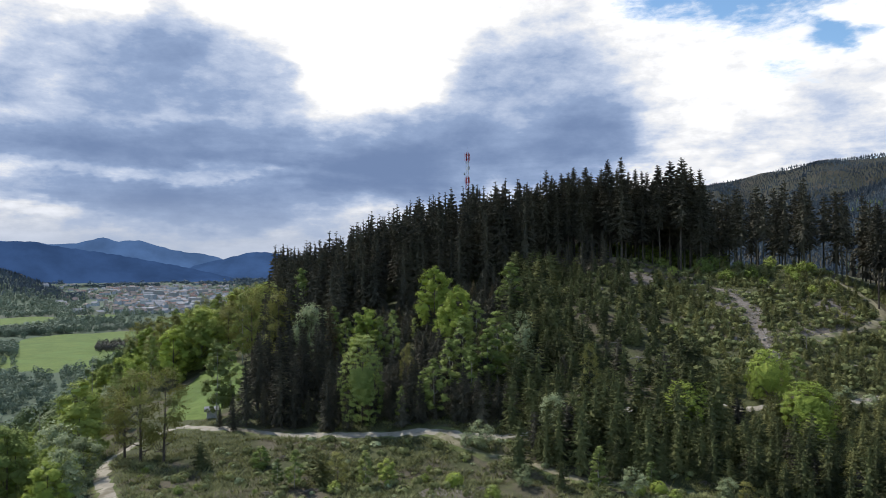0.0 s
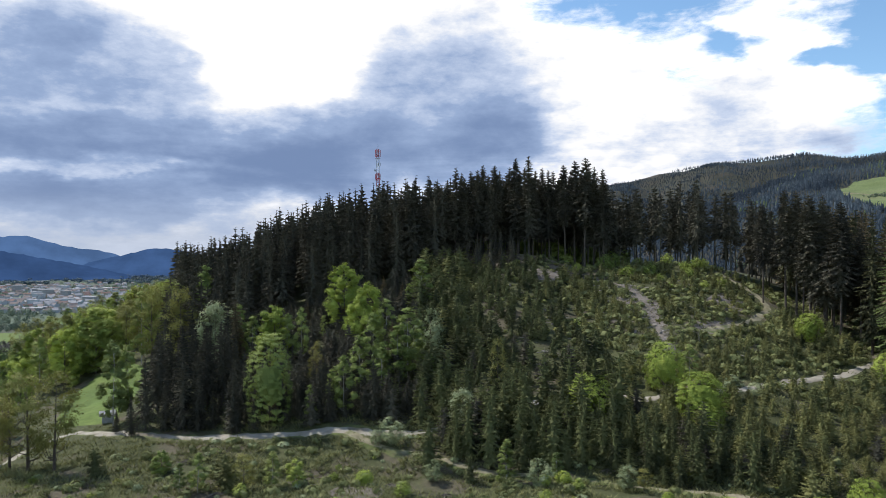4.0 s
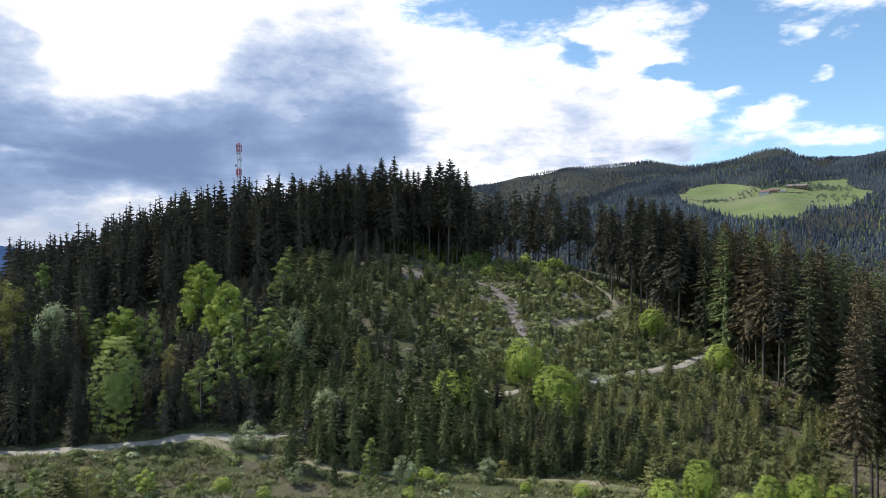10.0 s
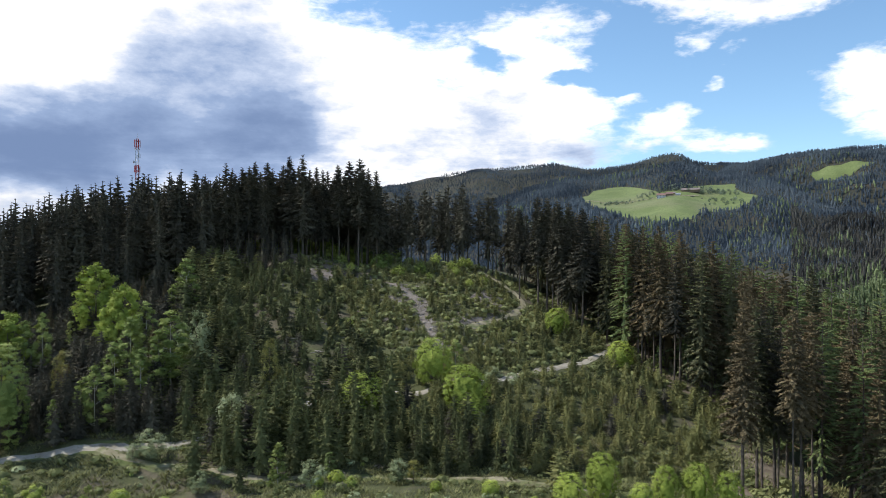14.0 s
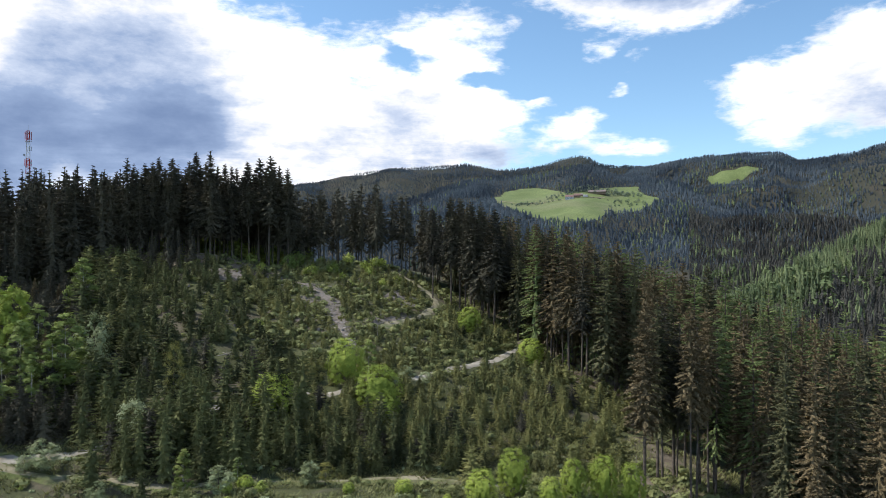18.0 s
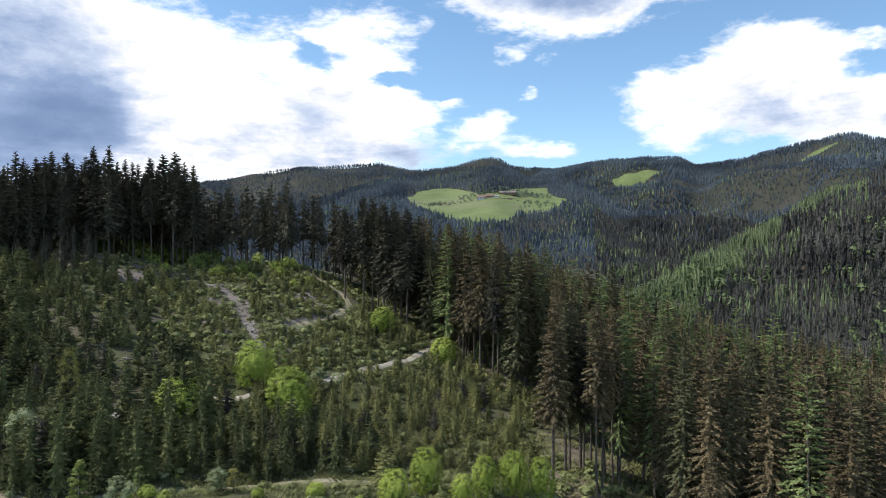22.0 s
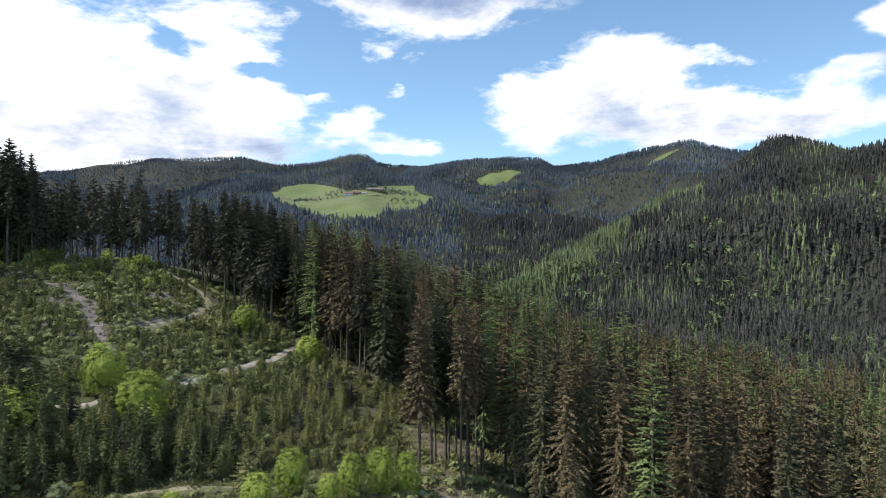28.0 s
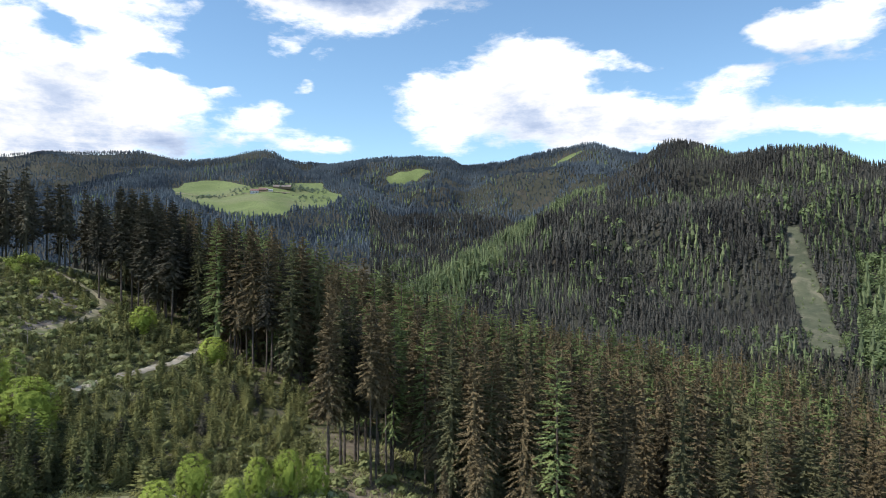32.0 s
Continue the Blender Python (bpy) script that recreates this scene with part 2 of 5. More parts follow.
GRAVEL = mottled("forest_road_gravel", (0.28, 0.25, 0.20), (0.40, 0.365, 0.30), 0.5, 0.95, (0.19, 0.165, 0.115), 8.0, 0.05)
EARTH = mottled("bare_earth", (0.13, 0.108, 0.09), (0.24, 0.212, 0.185), 0.6, 0.95, (0.12, 0.105, 0.07), 7.0, 0.2)
GRASSY = mottled("grassy_track", (0.066, 0.076, 0.046), (0.11, 0.115, 0.072), 0.08, 0.95, (0.19, 0.175, 0.125), 8.0, 0.08)
VERGE = mottled("short_verge_grass", (0.090, 0.112, 0.036), (0.140, 0.160, 0.055), 0.6, 0.95, (0.135, 0.120, 0.072), 7.0, 0.08)
ASPHALT = mottled("valley_road_asphalt", (0.12, 0.12, 0.125), (0.17, 0.17, 0.17), 0.2)


# ---- mesh helpers ----
def mesh(name, V, F, mat=None):
    """A triangle mesh from arrays of corners and triangles."""
    me = bpy.data.meshes.new(name)
    V, F = np.asarray(V, np.float32), np.asarray(F, np.int32)
    me.vertices.add(len(V))
    me.vertices.foreach_set("co", V.ravel())
    me.loops.add(F.size)
    me.loops.foreach_set("vertex_index", F.ravel())
    me.polygons.add(len(F))
    me.polygons.foreach_set("loop_start", np.arange(0, F.size, 3, dtype=np.int32))
    me.update(calc_edges=True)
    if name not in ("ground", "road", "verge", "field", "trunk", "branch", "forest_floor", "bare_earth"):
        me.shade_flat()
    if mat:
        me.materials.append(mat)
    return me


def join(pieces):
    """Joins (V, F) pairs into one."""
    Vs, Fs, k = [], [], 0
    for V, F in pieces:
        Vs.append(V)
        Fs.append(np.asarray(F) + k)
        k += len(V)
    return np.concatenate(Vs), np.concatenate(Fs)


def tube(points, radii, sides=6):
    """A tapered limb along points, closed at its end."""
    P, R = np.asarray(points, float), np.asarray(radii, float)
    n = len(P)
    T = np.gradient(P, axis=0)
    T /= np.linalg.norm(T, axis=1)[:, None]
    ref = np.where(np.abs(T[:, 2:3]) > 0.9, [[1.0, 0, 0]], [[0, 0, 1.0]])
    A = np.cross(T, ref)
    A /= np.linalg.norm(A, axis=1)[:, None]
    B = np.cross(T, A)
    th = np.arange(sides) * 2 * math.pi / sides
    V = (P[:, None] + R[:, None, None] * (np.cos(th)[None, :, None] * A[:, None] + np.sin(th)[None, :, None] * B[:, None])).reshape(-1, 3)
    F = []
    for i in range(n - 1):
        for j in range(sides):
            a, b = i * sides + j, i * sides + (j + 1) % sides
            F += [(a, b, a + sides), (b, b + sides, a + sides)]
    F += [((n - 1) * sides, (n - 1) * sides + j, (n - 1) * sides + j + 1) for j in range(1, sides - 1)]
    return V, np.array(F)


def lump(c, r, rng, squash=0.85):
    """A rough many-sided lump."""
    t = 1.618
    V = np.array([(-1, t, 0), (1, t, 0), (-1, -t, 0), (1, -t, 0), (0, -1, t), (0, 1, t), (0, -1, -t), (0, 1, -t), (t, 0, -1), (t, 0, 1), (-t, 0, -1), (-t, 0, 1)]) / 1.9
    F = np.array([(0, 11, 5), (0, 5, 1), (0, 1, 7), (0, 7, 10), (0, 10, 11), (1, 5, 9), (5, 11, 4), (11, 10, 2), (10, 7, 6), (7, 1, 8), (3, 9, 4), (3, 4, 2), (3, 2, 6), (3, 6, 8), (3, 8, 9), (4, 9, 5), (2, 4, 11), (6, 2, 10), (8, 6, 7), (9, 8, 1)])
    return c + V * r * rng.uniform(0.75, 1.2, (12, 1)) * [1.15, 1.15, squash], F


def box(x0, y0, z0, x1, y1, z1):
    V = np.array([(x, y, z) for z in (z0, z1) for y in (y0, y1) for x in (x0, x1)], float)
    F = np.array([(0, 2, 1), (1, 2, 3), (4, 5, 6), (5, 7, 6), (0, 1, 4), (1, 5, 4), (2, 6, 3), (3, 6, 7), (0, 4, 2), (2, 4, 6), (1, 3, 5), (3, 7, 5)])
    return V, F


def part(name, VF, mat, parent, label=""):
    """One mesh object under a thing or a part."""
    me = VF if isinstance(VF, bpy.types.Mesh) else mesh(name, *VF, mat)
    ob = new(name, me)
    ob.parent = parent
    return tagged(ob, label)


def thing(name, label, category, group="", kind=""):
    ob = new(name)
    ob.empty_display_size = 0.5
    return tagged(ob, label, category, group, kind)


def stuff(name, VF, mat, label, category):
    return tagged(new(name, mesh(name, *VF, mat)), label, category, kind="stuff")


# ---- the lie of the land, in metres; azimuth in degrees from +y to the right, heights from the camera's level ----
def curve(x, knots):
    """A smooth curve through (x, y) knots (Catmull-Rom, level at the ends)."""
    xs, ys = np.array(knots[0::2], float), np.array(knots[1::2], float)
    x = np.clip(x, xs[0], xs[-1])
    i = np.clip(np.searchsorted(xs, x) - 1, 0, len(xs) - 2)
    s = np.diff(ys) / np.diff(xs)
    m = np.concatenate([[0], np.where(s[1:] * s[:-1] > 0, 2 * s[1:] * s[:-1] / (s[1:] + s[:-1] + 1e-12 * (s[1:] + s[:-1] == 0)), 0), [0]])
    h = xs[i + 1] - xs[i]
    t = (x - xs[i]) / h
    return (2 * t**3 - 3 * t**2 + 1) * ys[i] + (t**3 - 2 * t**2 + t) * h * m[i] + (-2 * t**3 + 3 * t**2) * ys[i + 1] + (t**3 - t**2) * h * m[i + 1]


def tan(deg):
    return np.tan(np.radians(deg))


def ridge(a, r, elev, crest, foot_r, foot_z, back=0.3, cover=20.0, relief=0.0):
    """A mountain side that climbs from its foot to a crest whose tree tops stand at the elevations elev."""
    rc = curve(a, crest)
    zc = rc * tan(curve(a, elev)) - cover
    s = np.clip((r - foot_r) / (rc - foot_r), 0, 1)
    fz = np.minimum(foot_z, zc)
    up = fz + (zc - fz) * (0.8 * s + 0.2 * s * s * (3 - 2 * s)) + relief * 4 * s * (1 - s) * gullies(r * np.sin(np.radians(a)), r * np.cos(np.radians(a)))
    z = np.where(r < rc, up, zc - back * (r - rc))
    return np.where(r < foot_r, fz - 0.6 * (foot_r - r), z)


def rough(x, y):
    """Uneven ground at two scales."""
    return np.sin(x * 0.21 + 1.3 * np.sin(y * 0.11)) * np.sin(y * 0.19 + np.sin(x * 0.13)) * 0.45 + np.sin(x * 0.71 + y * 0.33) * np.sin(y * 0.83 - x * 0.27) * 0.14


def gullies(x, y):
    """Spurs and gullies of the mountain sides."""
    return 30 * np.sin(x * 0.0145 + 1.1 * np.sin(y * 0.006)) * np.sin(y * 0.0052 + 0.7) + 10 * np.sin(x * 0.037 + y * 0.013) * np.sin(y * 0.021 - 1) + 3.5 * np.sin(x * 0.09 + 1) * np.sin(y * 0.075)


RIDGES = dict(
    right=dict(elev=[44, -12, 50, -5, 54, -2.2, 57, -1.2, 63, 2.3, 68, 4.8, 72, 6.6, 76, 8.95, 79, 8.1, 80.5, 7.9, 83, 8.35, 86, 8.1, 90, 6.8, 110, 6, 150, 5, 180, -4],
               crest=[50, 760, 63, 980, 70, 1250, 76, 1500, 83, 1320, 95, 1250, 180, 1250], foot_r=600, foot_z=-92, relief=0.9),
    gorge=dict(elev=[36, -8, 44, 3, 48, 7.2, 50.4, 7.4, 52, 7.7, 56, 8.0, 58, 8.0, 60, 7.2, 64, 7.8, 67.8, 8.55, 69.8, 8.85, 71.7, 8.3, 76, 7.6, 84, 6, 180, -4],
               crest=[36, 2500, 60, 2450, 70, 2200, 90, 2100], foot_r=1150, foot_z=-60, relief=1.3, cover=13),
    farm=dict(elev=[-4, -8, 12, 1, 21, 2.6, 24.5, 3.5, 31, 5.3, 35.4, 6.5, 40, 6.75, 43.7, 7.6, 47, 6.7, 50, 6.4, 54, 4.6, 58, 1.5, 62, -2], crest=[12, 1900, 40, 2100, 60, 1900],
              foot_r=1050, foot_z=-30, relief=0.25, cover=13),
    back=dict(elev=[-12, -6, -8, -1.5, 0, 2, 12, 4.8, 20.8, 6.0, 26.3, 7.0, 30, 7.35, 34.5, 7.65, 37.7, 7.2, 39.8, 7.4, 43.7, 8.25, 45.7, 7.4, 52, 7.0, 60, 6, 75, 2], crest=[-8, 3400, 40, 2900],
              foot_r=2000, foot_z=-20, relief=1.5, cover=11),
    town_end=dict(elev=[-180, -4, -70, 4, -40, 1.6, -32.2, -0.4, -28.8, -1.8, -26, -3.5, 0, -6], crest=[-180, 2400, -26, 2700], foot_r=1900, foot_z=-112, cover=10),
)


def ground(x, y):
    """Height of the ground at x, y (arrays)."""
    x, y = np.asarray(x, float), np.asarray(y, float)
    a, r = np.degrees(np.arctan2(x, y)), np.hypot(x, y)
    zf = curve(a, [-180, -36, -40, -31, -28, -31, 45, -31, 50, -32, 60, -36, 67, -40, 80, -44, 95, -46, 180, -36])
    zt = curve(a, [-180, -70, -40, -80, -30, -62, -24, -38, -20, -30, -14, -21, -10, -18, -5, -9, 0, -3, 7, 0.5, 14, 0.5, 19, -3, 26, -2, 32, -7, 38, -14, 45, -22, 55, -38, 65, -50, 75, -58, 90, -70, 120, -80, 180, -70])
    rt = curve(a, [-180, 300, -30, 250, -10, 225, 5, 215, 14, 200, 26, 205, 40, 215, 90, 240, 180, 300])
    s = (r - 100) / (rt - 100)
    z = zf + (zt - zf) * np.clip(s, 0, 1)
    z = z - np.clip(85 - r, 0, 60) * 0.10
    z = np.where(r > rt, z - 0.30 * np.clip(r - rt - 55, 0, None), z)
    zv = curve(a, [-180, -112, 0, -112, 30, -100, 60, -96, 100, -96, 180, -112])
    z = np.maximum(z, zv) + rough(x, y) * np.clip((r - 60) / 40, 0.2, 1) * np.clip((420 - r) / 120, 0, 1)
    for k in RIDGES.values():
        z = np.maximum(z, ridge(a, r, **k))
    t = np.clip(r / 62, 0, 1) ** 2
    return CAM_Z + z * t - 37.0 * (1 - t)


def xy(a, r):
    return r * np.sin(np.radians(a)), r * np.cos(np.radians(a))


def spot_on(a, r, lift=0.0):
    x, y = xy(a, r)
    return float(x), float(y), float(ground(x, y)) + lift


# the ground: one sheet to the horizon, finer where the camera looks
rings = np.concatenate([[0, 12, 25, 38, 50, 60], np.arange(70, 260, 1.6), np.geomspace(262, 4950, 150)])
rays = np.concatenate([np.arange(-180, -36, 6.0), np.arange(-36, 96, 0.4), np.arange(96, 180, 6.0)])
AA, RR = np.meshgrid(rays, rings)
gx, gy = xy(AA, RR)
GV = np.stack([gx, gy, ground(gx, gy)], -1).reshape(-1, 3)
nr, na = len(rings), len(rays)
ii, jj = np.meshgrid(np.arange(nr - 1), np.arange(na), indexing="ij")
q = [ii * na + jj, ii * na + (jj + 1) % na, (ii + 1) * na + (jj + 1) % na, (ii + 1) * na + jj]
GF = np.concatenate([np.stack([q[0], q[1], q[2]], -1).reshape(-1, 3), np.stack([q[0], q[2], q[3]], -1).reshape(-1, 3)])
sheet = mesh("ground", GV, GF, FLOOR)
sheet.materials.append(SHADED_NEEDLES)
cen = GV[GF].mean(1)
ca, cr_ = np.degrees(np.arctan2(cen[:, 0], cen[:, 1])), np.hypot(cen[:, 0], cen[:, 1])
# ground beyond the hill takes the litter darkened for forest shade
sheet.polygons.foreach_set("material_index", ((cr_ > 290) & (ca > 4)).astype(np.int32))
land = tagged(new("ground", sheet), "hilly ground of mossy forest floor and dry earth", "ground", kind="structure")


def drape(name, a_knots, width, mat, label, lift=0.06, step=1.5, kind="structure", category="road"):
    """A ribbon laid on the ground along (azimuth, distance) knots."""
    n = len(a_knots) // 2
    px, py = xy(np.array(a_knots[0::2], float), np.array(a_knots[1::2], float))
    t = np.concatenate([[0], np.cumsum(np.hypot(np.diff(px), np.diff(py)))])
    k = max(4, int(t[-1] / step))
    s = np.linspace(0, t[-1], k)
    cx = curve(s, [v for pair in zip(t, px) for v in pair])
    cy = curve(s, [v for pair in zip(t, py) for v in pair])
    for _ in range(3):
        cx[1:-1] = (cx[:-2] + 2 * cx[1:-1] + cx[2:]) / 4
        cy[1:-1] = (cy[:-2] + 2 * cy[1:-1] + cy[2:]) / 4
    dx, dy = np.gradient(cx), np.gradient(cy)
    l = np.hypot(dx, dy)
    nx, ny = -dy / l, dx / l
    cols = np.linspace(-0.5, 0.5, 5)
    wob_ = width * (1 + 0.22 * np.sin(s * 0.5) * np.sin(s * 0.17 + 1) + 0.1 * np.sin(s * 1.3))
    shift = cols[None, :] + 0.07 * np.sin(s[:, None] * 1.9 + cols[None, :] * 9) + 0.05 * np.sin(s[:, None] * 4.3 + cols[None, :] * 5)
    X = cx[:, None] + nx[:, None] * wob_[:, None] * shift
    Y = cy[:, None] + ny[:, None] * wob_[:, None] * shift
    Z = ground(X, Y)
    Z = Z + lift - 0.3 * (np.abs(cols) > 0.45)
    V = np.stack([X, Y, Z], -1).reshape(-1, 3)
    F = []
    for i in range(k - 1):
        for j in range(4):
            p = i * 5 + j
            F += [(p, p + 1, p + 6), (p, p + 6, p + 5)]
    ROADS.append((cx, cy, width))
    return tagged(new(name, mesh(name, V, F, mat)), label, category, kind=kind)


ROADS = []


def patch(name, knots, mat, label, lift=0.3, cells=40, category="field", keep_clear=True):
    """A field draped on the ground, bounded by (azimuth, distance) corners."""
    px, py = xy(np.array(knots[0::2], float), np.array(knots[1::2], float))
    n = len(px)
    s = np.linspace(0, n, cells * 2, endpoint=False)
    i = s.astype(int)
    f = s - i
    p = [np.stack([px, py], 1)[(i + k) % n] for k in (-1, 0, 1, 2)]
    f = f[:, None]
    edge = 0.5 * (2 * p[1] + (p[2] - p[0]) * f + (2 * p[0] - 5 * p[1] + 4 * p[2] - p[3]) * f**2 + (3 * p[1] - p[0] - 3 * p[2] + p[3]) * f**3)
    c = edge.mean(0)
    k = len(edge)
    levels = np.linspace(0, 1, 14)[1:]
    P = np.concatenate([[c]] + [c + (edge - c) * l * (1 + 0.03 * np.sin(s * 9)[:, None] * (l > 0.9)) for l in levels])
    V = np.column_stack([P, ground(P[:, 0], P[:, 1]) + lift])
    V[-k:, 2] -= lift * 0.9
    F = [(0, 1 + j, 1 + (j + 1) % k) for j in range(k)]
    for m in range(len(levels) - 1):
        for j in range(k):
            a, b = 1 + m * k + j, 1 + m * k + (j + 1) % k
            F += [(a, a + k, b), (b, a + k, b + k)]
    if keep_clear:
        FIELDS.append((c, edge))
    return tagged(new(name, mesh(name, V, F, mat)), label, category, kind="structure")


FIELDS = []


def sector(name, a0, a1, r0, r1, mat, label, lift):
    """A sheet over a sector of the land."""
    A, R = np.meshgrid(np.linspace(a0, a1, 60), np.geomspace(r0, r1, 60))
    x, y = xy(A, R)
    V = np.stack([x, y, ground(x, y) + lift], -1).reshape(-1, 3)
    i, j = np.meshgrid(np.arange(59), np.arange(59), indexing="ij")
    p = (i * 60 + j).ravel()
    F = np.concatenate([np.stack([p, p + 60, p + 1], 1), np.stack([p + 1, p + 60, p + 61], 1)])
    return tagged(new(name, mesh(name, V, F, mat)), label, "field", kind="structure")


def inside(x, y, edge):
    """Which points lie within a closed outline."""
    r = np.zeros(len(x), bool)
    ex, ey = edge[:, 0], edge[:, 1]
    for k in range(len(ex)):
        x1, y1, x2, y2 = ex[k - 1], ey[k - 1], ex[k], ey[k]
        r ^= ((y1 > y) != (y2 > y)) & (x < (x2 - x1) * (y - y1) / (y2 - y1 + 1e-12) + x1)
    return r


def free(x, y, margin=1.0):
    """Points that lie on no road and in no field."""
    ok = np.ones(len(x), bool)
    for cx, cy, wd in ROADS:
        d = np.min((x[:, None] - cx[None, ::2]) ** 2 + (y[:, None] - cy[None, ::2]) ** 2, axis=1)
        ok &= d > (wd / 2 + margin) ** 2
    for c, edge in FIELDS:
        ok &= ~inside(x, y, edge)
    return ok


def scatter(a0, a1, r0, r1, gap, rng, margin=1.0, anywhere=False):
    """Jittered places in a sector of the land, clear of roads and fields."""
    out_x, out_y = [], []
    r = np.arange(r0, r1, gap)
    for q_ in r:
        n = max(1, int(np.radians(a1 - a0) * q_ / gap))
        a = a0 + (a1 - a0) * (np.arange(n) + rng.random(n)) / n
        x, y = xy(a, q_ + rng.uniform(-0.5, 0.5, n) * gap)
        out_x.append(x)
        out_y.append(y)
    x, y = np.concatenate(out_x), np.concatenate(out_y)
    ok = np.ones(len(x), bool) if anywhere else free(x, y, margin)
    return x[ok], y[ok]


# ---- roads, tracks and fields ----
drape("road", [-25.0, 80, -25.4, 105, -25.9, 120, -25.1, 133, -22.8, 140, -20.4, 140, -18.8, 134, -13.7, 124, -7.5, 117, -1.1, 115, 1.5, 113], 3.5, GRAVEL, "pale gravel forest road round the foot of the hill")
drape("verge", [-24.9, 84, -25.4, 105, -25.9, 120, -25.1, 133, -22.8, 140, -20.4, 140, -18.8, 134, -13.7, 124, -7.5, 117, -1.1, 115, 1.5, 113], 4.8, VERGE, "short green grass verge along the forest road", 0.03, category="grass")
drape("verge", [-0.5, 113.5, 3, 106.5, 6.3, 104, 10, 100.5, 17.2, 99.5, 26.3, 98.5, 33.2, 97, 38, 94.5], 3.8, VERGE, "short yellow-green grass beside the worn track", 0.03, category="grass")
del ROADS[-2:]  # herbs may grow on the verges
drape("road", [-0.5, 114, 3, 107, 6.3, 104.5, 10, 101, 17.2, 100, 26.3, 99, 33.2, 97.5, 38, 95], 1.9, DIRT, "grassy track with worn wheel ruts")
drape("road", [1.0, 113, 5, 112, 9.0, 114, 12.6, 118, 20.4, 126, 23.4, 124.5, 28, 130, 31.6, 136.6, 34.4, 144.7, 35.8, 149, 38, 161, 38.9, 168, 39.4, 176], 2.5, GRAVEL, "pale gravel road climbing across the clearing", lift=0.08)
drape("road", [27.8, 158, 28.9, 163.5, 30.7, 171.5, 31.8, 180, 32.1, 187, 31.7, 192, 30.6, 196, 28.6, 203], 2.6, DIRT, "curving dirt track over the clearing")
drape("road", [21.9, 184, 22.7, 180, 23.4, 170.5, 24.1, 159.5, 25.0, 148.5, 25.7, 143], 2.3, EARTH, "steep bare earth skid trail down the clearing")
drape("road", [14.1, 188, 16.5, 190, 19.1, 193, 21.0, 187, 22.6, 181], 1.7, EARTH, "narrow bare skid track along the hilltop", lift=0.09)
patch("field", [-21.3, 150, -18.5, 143, -17.0, 150, -15.6, 178, -17.5, 196, -20.6, 178], MEADOW, "small green meadow beside the forest edge", 0.15)
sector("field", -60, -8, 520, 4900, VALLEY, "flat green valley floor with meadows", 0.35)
patch("field", [-33.5, 960, -30.2, 1200, -26, 1230, -22, 1230, -20.5, 1100, -25, 880, -27.7, 810, -31, 830], MEADOW, "bright green hay meadow on the valley floor", 1.0)
patch("field", [-34, 1580, -30, 1650, -28.6, 1560, -30, 1450, -34, 1420], MEADOW, "green pasture strip below the wooded slope", 1.0)
patch("field", [-28, 1620, -25.5, 1650, -25, 1560, -27, 1500], MEADOW, "green valley field between hedges", 1.0)
patch("field", [-21.5, 1480, -13, 1500, -13, 1380, -20.5, 1330], MEADOW, "long green field below the town", 1.0)
patch("field", [36.7, 1745, 38.0, 1860, 39.7, 1900, 41.7, 1785, 42.9, 1700, 44.9, 1715, 45.8, 1770, 47.9, 1825, 48.6, 1730, 50.0, 1665, 48.6, 1560, 46.3, 1525, 45.2, 1450, 43.5, 1415, 41.2, 1455, 39.0, 1540, 37.6, 1615], PASTURE, "sloping green pasture round the mountain farm", 1.0)
patch("field", [53.3, 2085, 54.5, 2095, 57.2, 2092, 55.9, 2052, 54.9, 2005, 53.7, 2040], PASTURE, "high green pasture at the forest edge", 1.5)
drape("road", [36.9, 1715, 38.8, 1690, 40.8, 1672, 42.6, 1648, 44.2, 1650, 45.6, 1668], 5.0, DIRT, "farm track across the pasture", 2.4, 6)
patch("field", [66.4, 2115, 67.4, 2140, 69.2, 2140, 68.4, 2112], PASTURE, "small mountain pasture below the summit", 1.5)
patch("field", [83.9, 875, 85.0, 870, 86.3, 790, 87.3, 700, 88.0, 622, 85.2, 620, 84.8, 700, 84.4, 790], GRASSY, "steep cleared strip of dry grass in the forest", 1.2, category="clearing")


patch("forest_floor", [47.6, 93, 50, 90, 54, 91, 57, 95, 56, 112, 52, 124, 48.5, 118], LITTER, "brown needle litter under the forest edge", 0.08, category="ground", keep_clear=False)
patch("forest_floor", [38.9, 171, 41.4, 158, 45, 146, 47.8, 148, 49.5, 160, 48.5, 180, 43, 185, 39.5, 184], LITTER, "brown needle litter under the tall spruces", 0.08, category="ground", keep_clear=False)
patch("forest_floor", [8.5, 196, 14, 193, 20, 196, 21, 208, 15, 222, 9, 218], LITTER, "brown needle litter under the hilltop spruces", 0.1, category="ground", keep_clear=False)


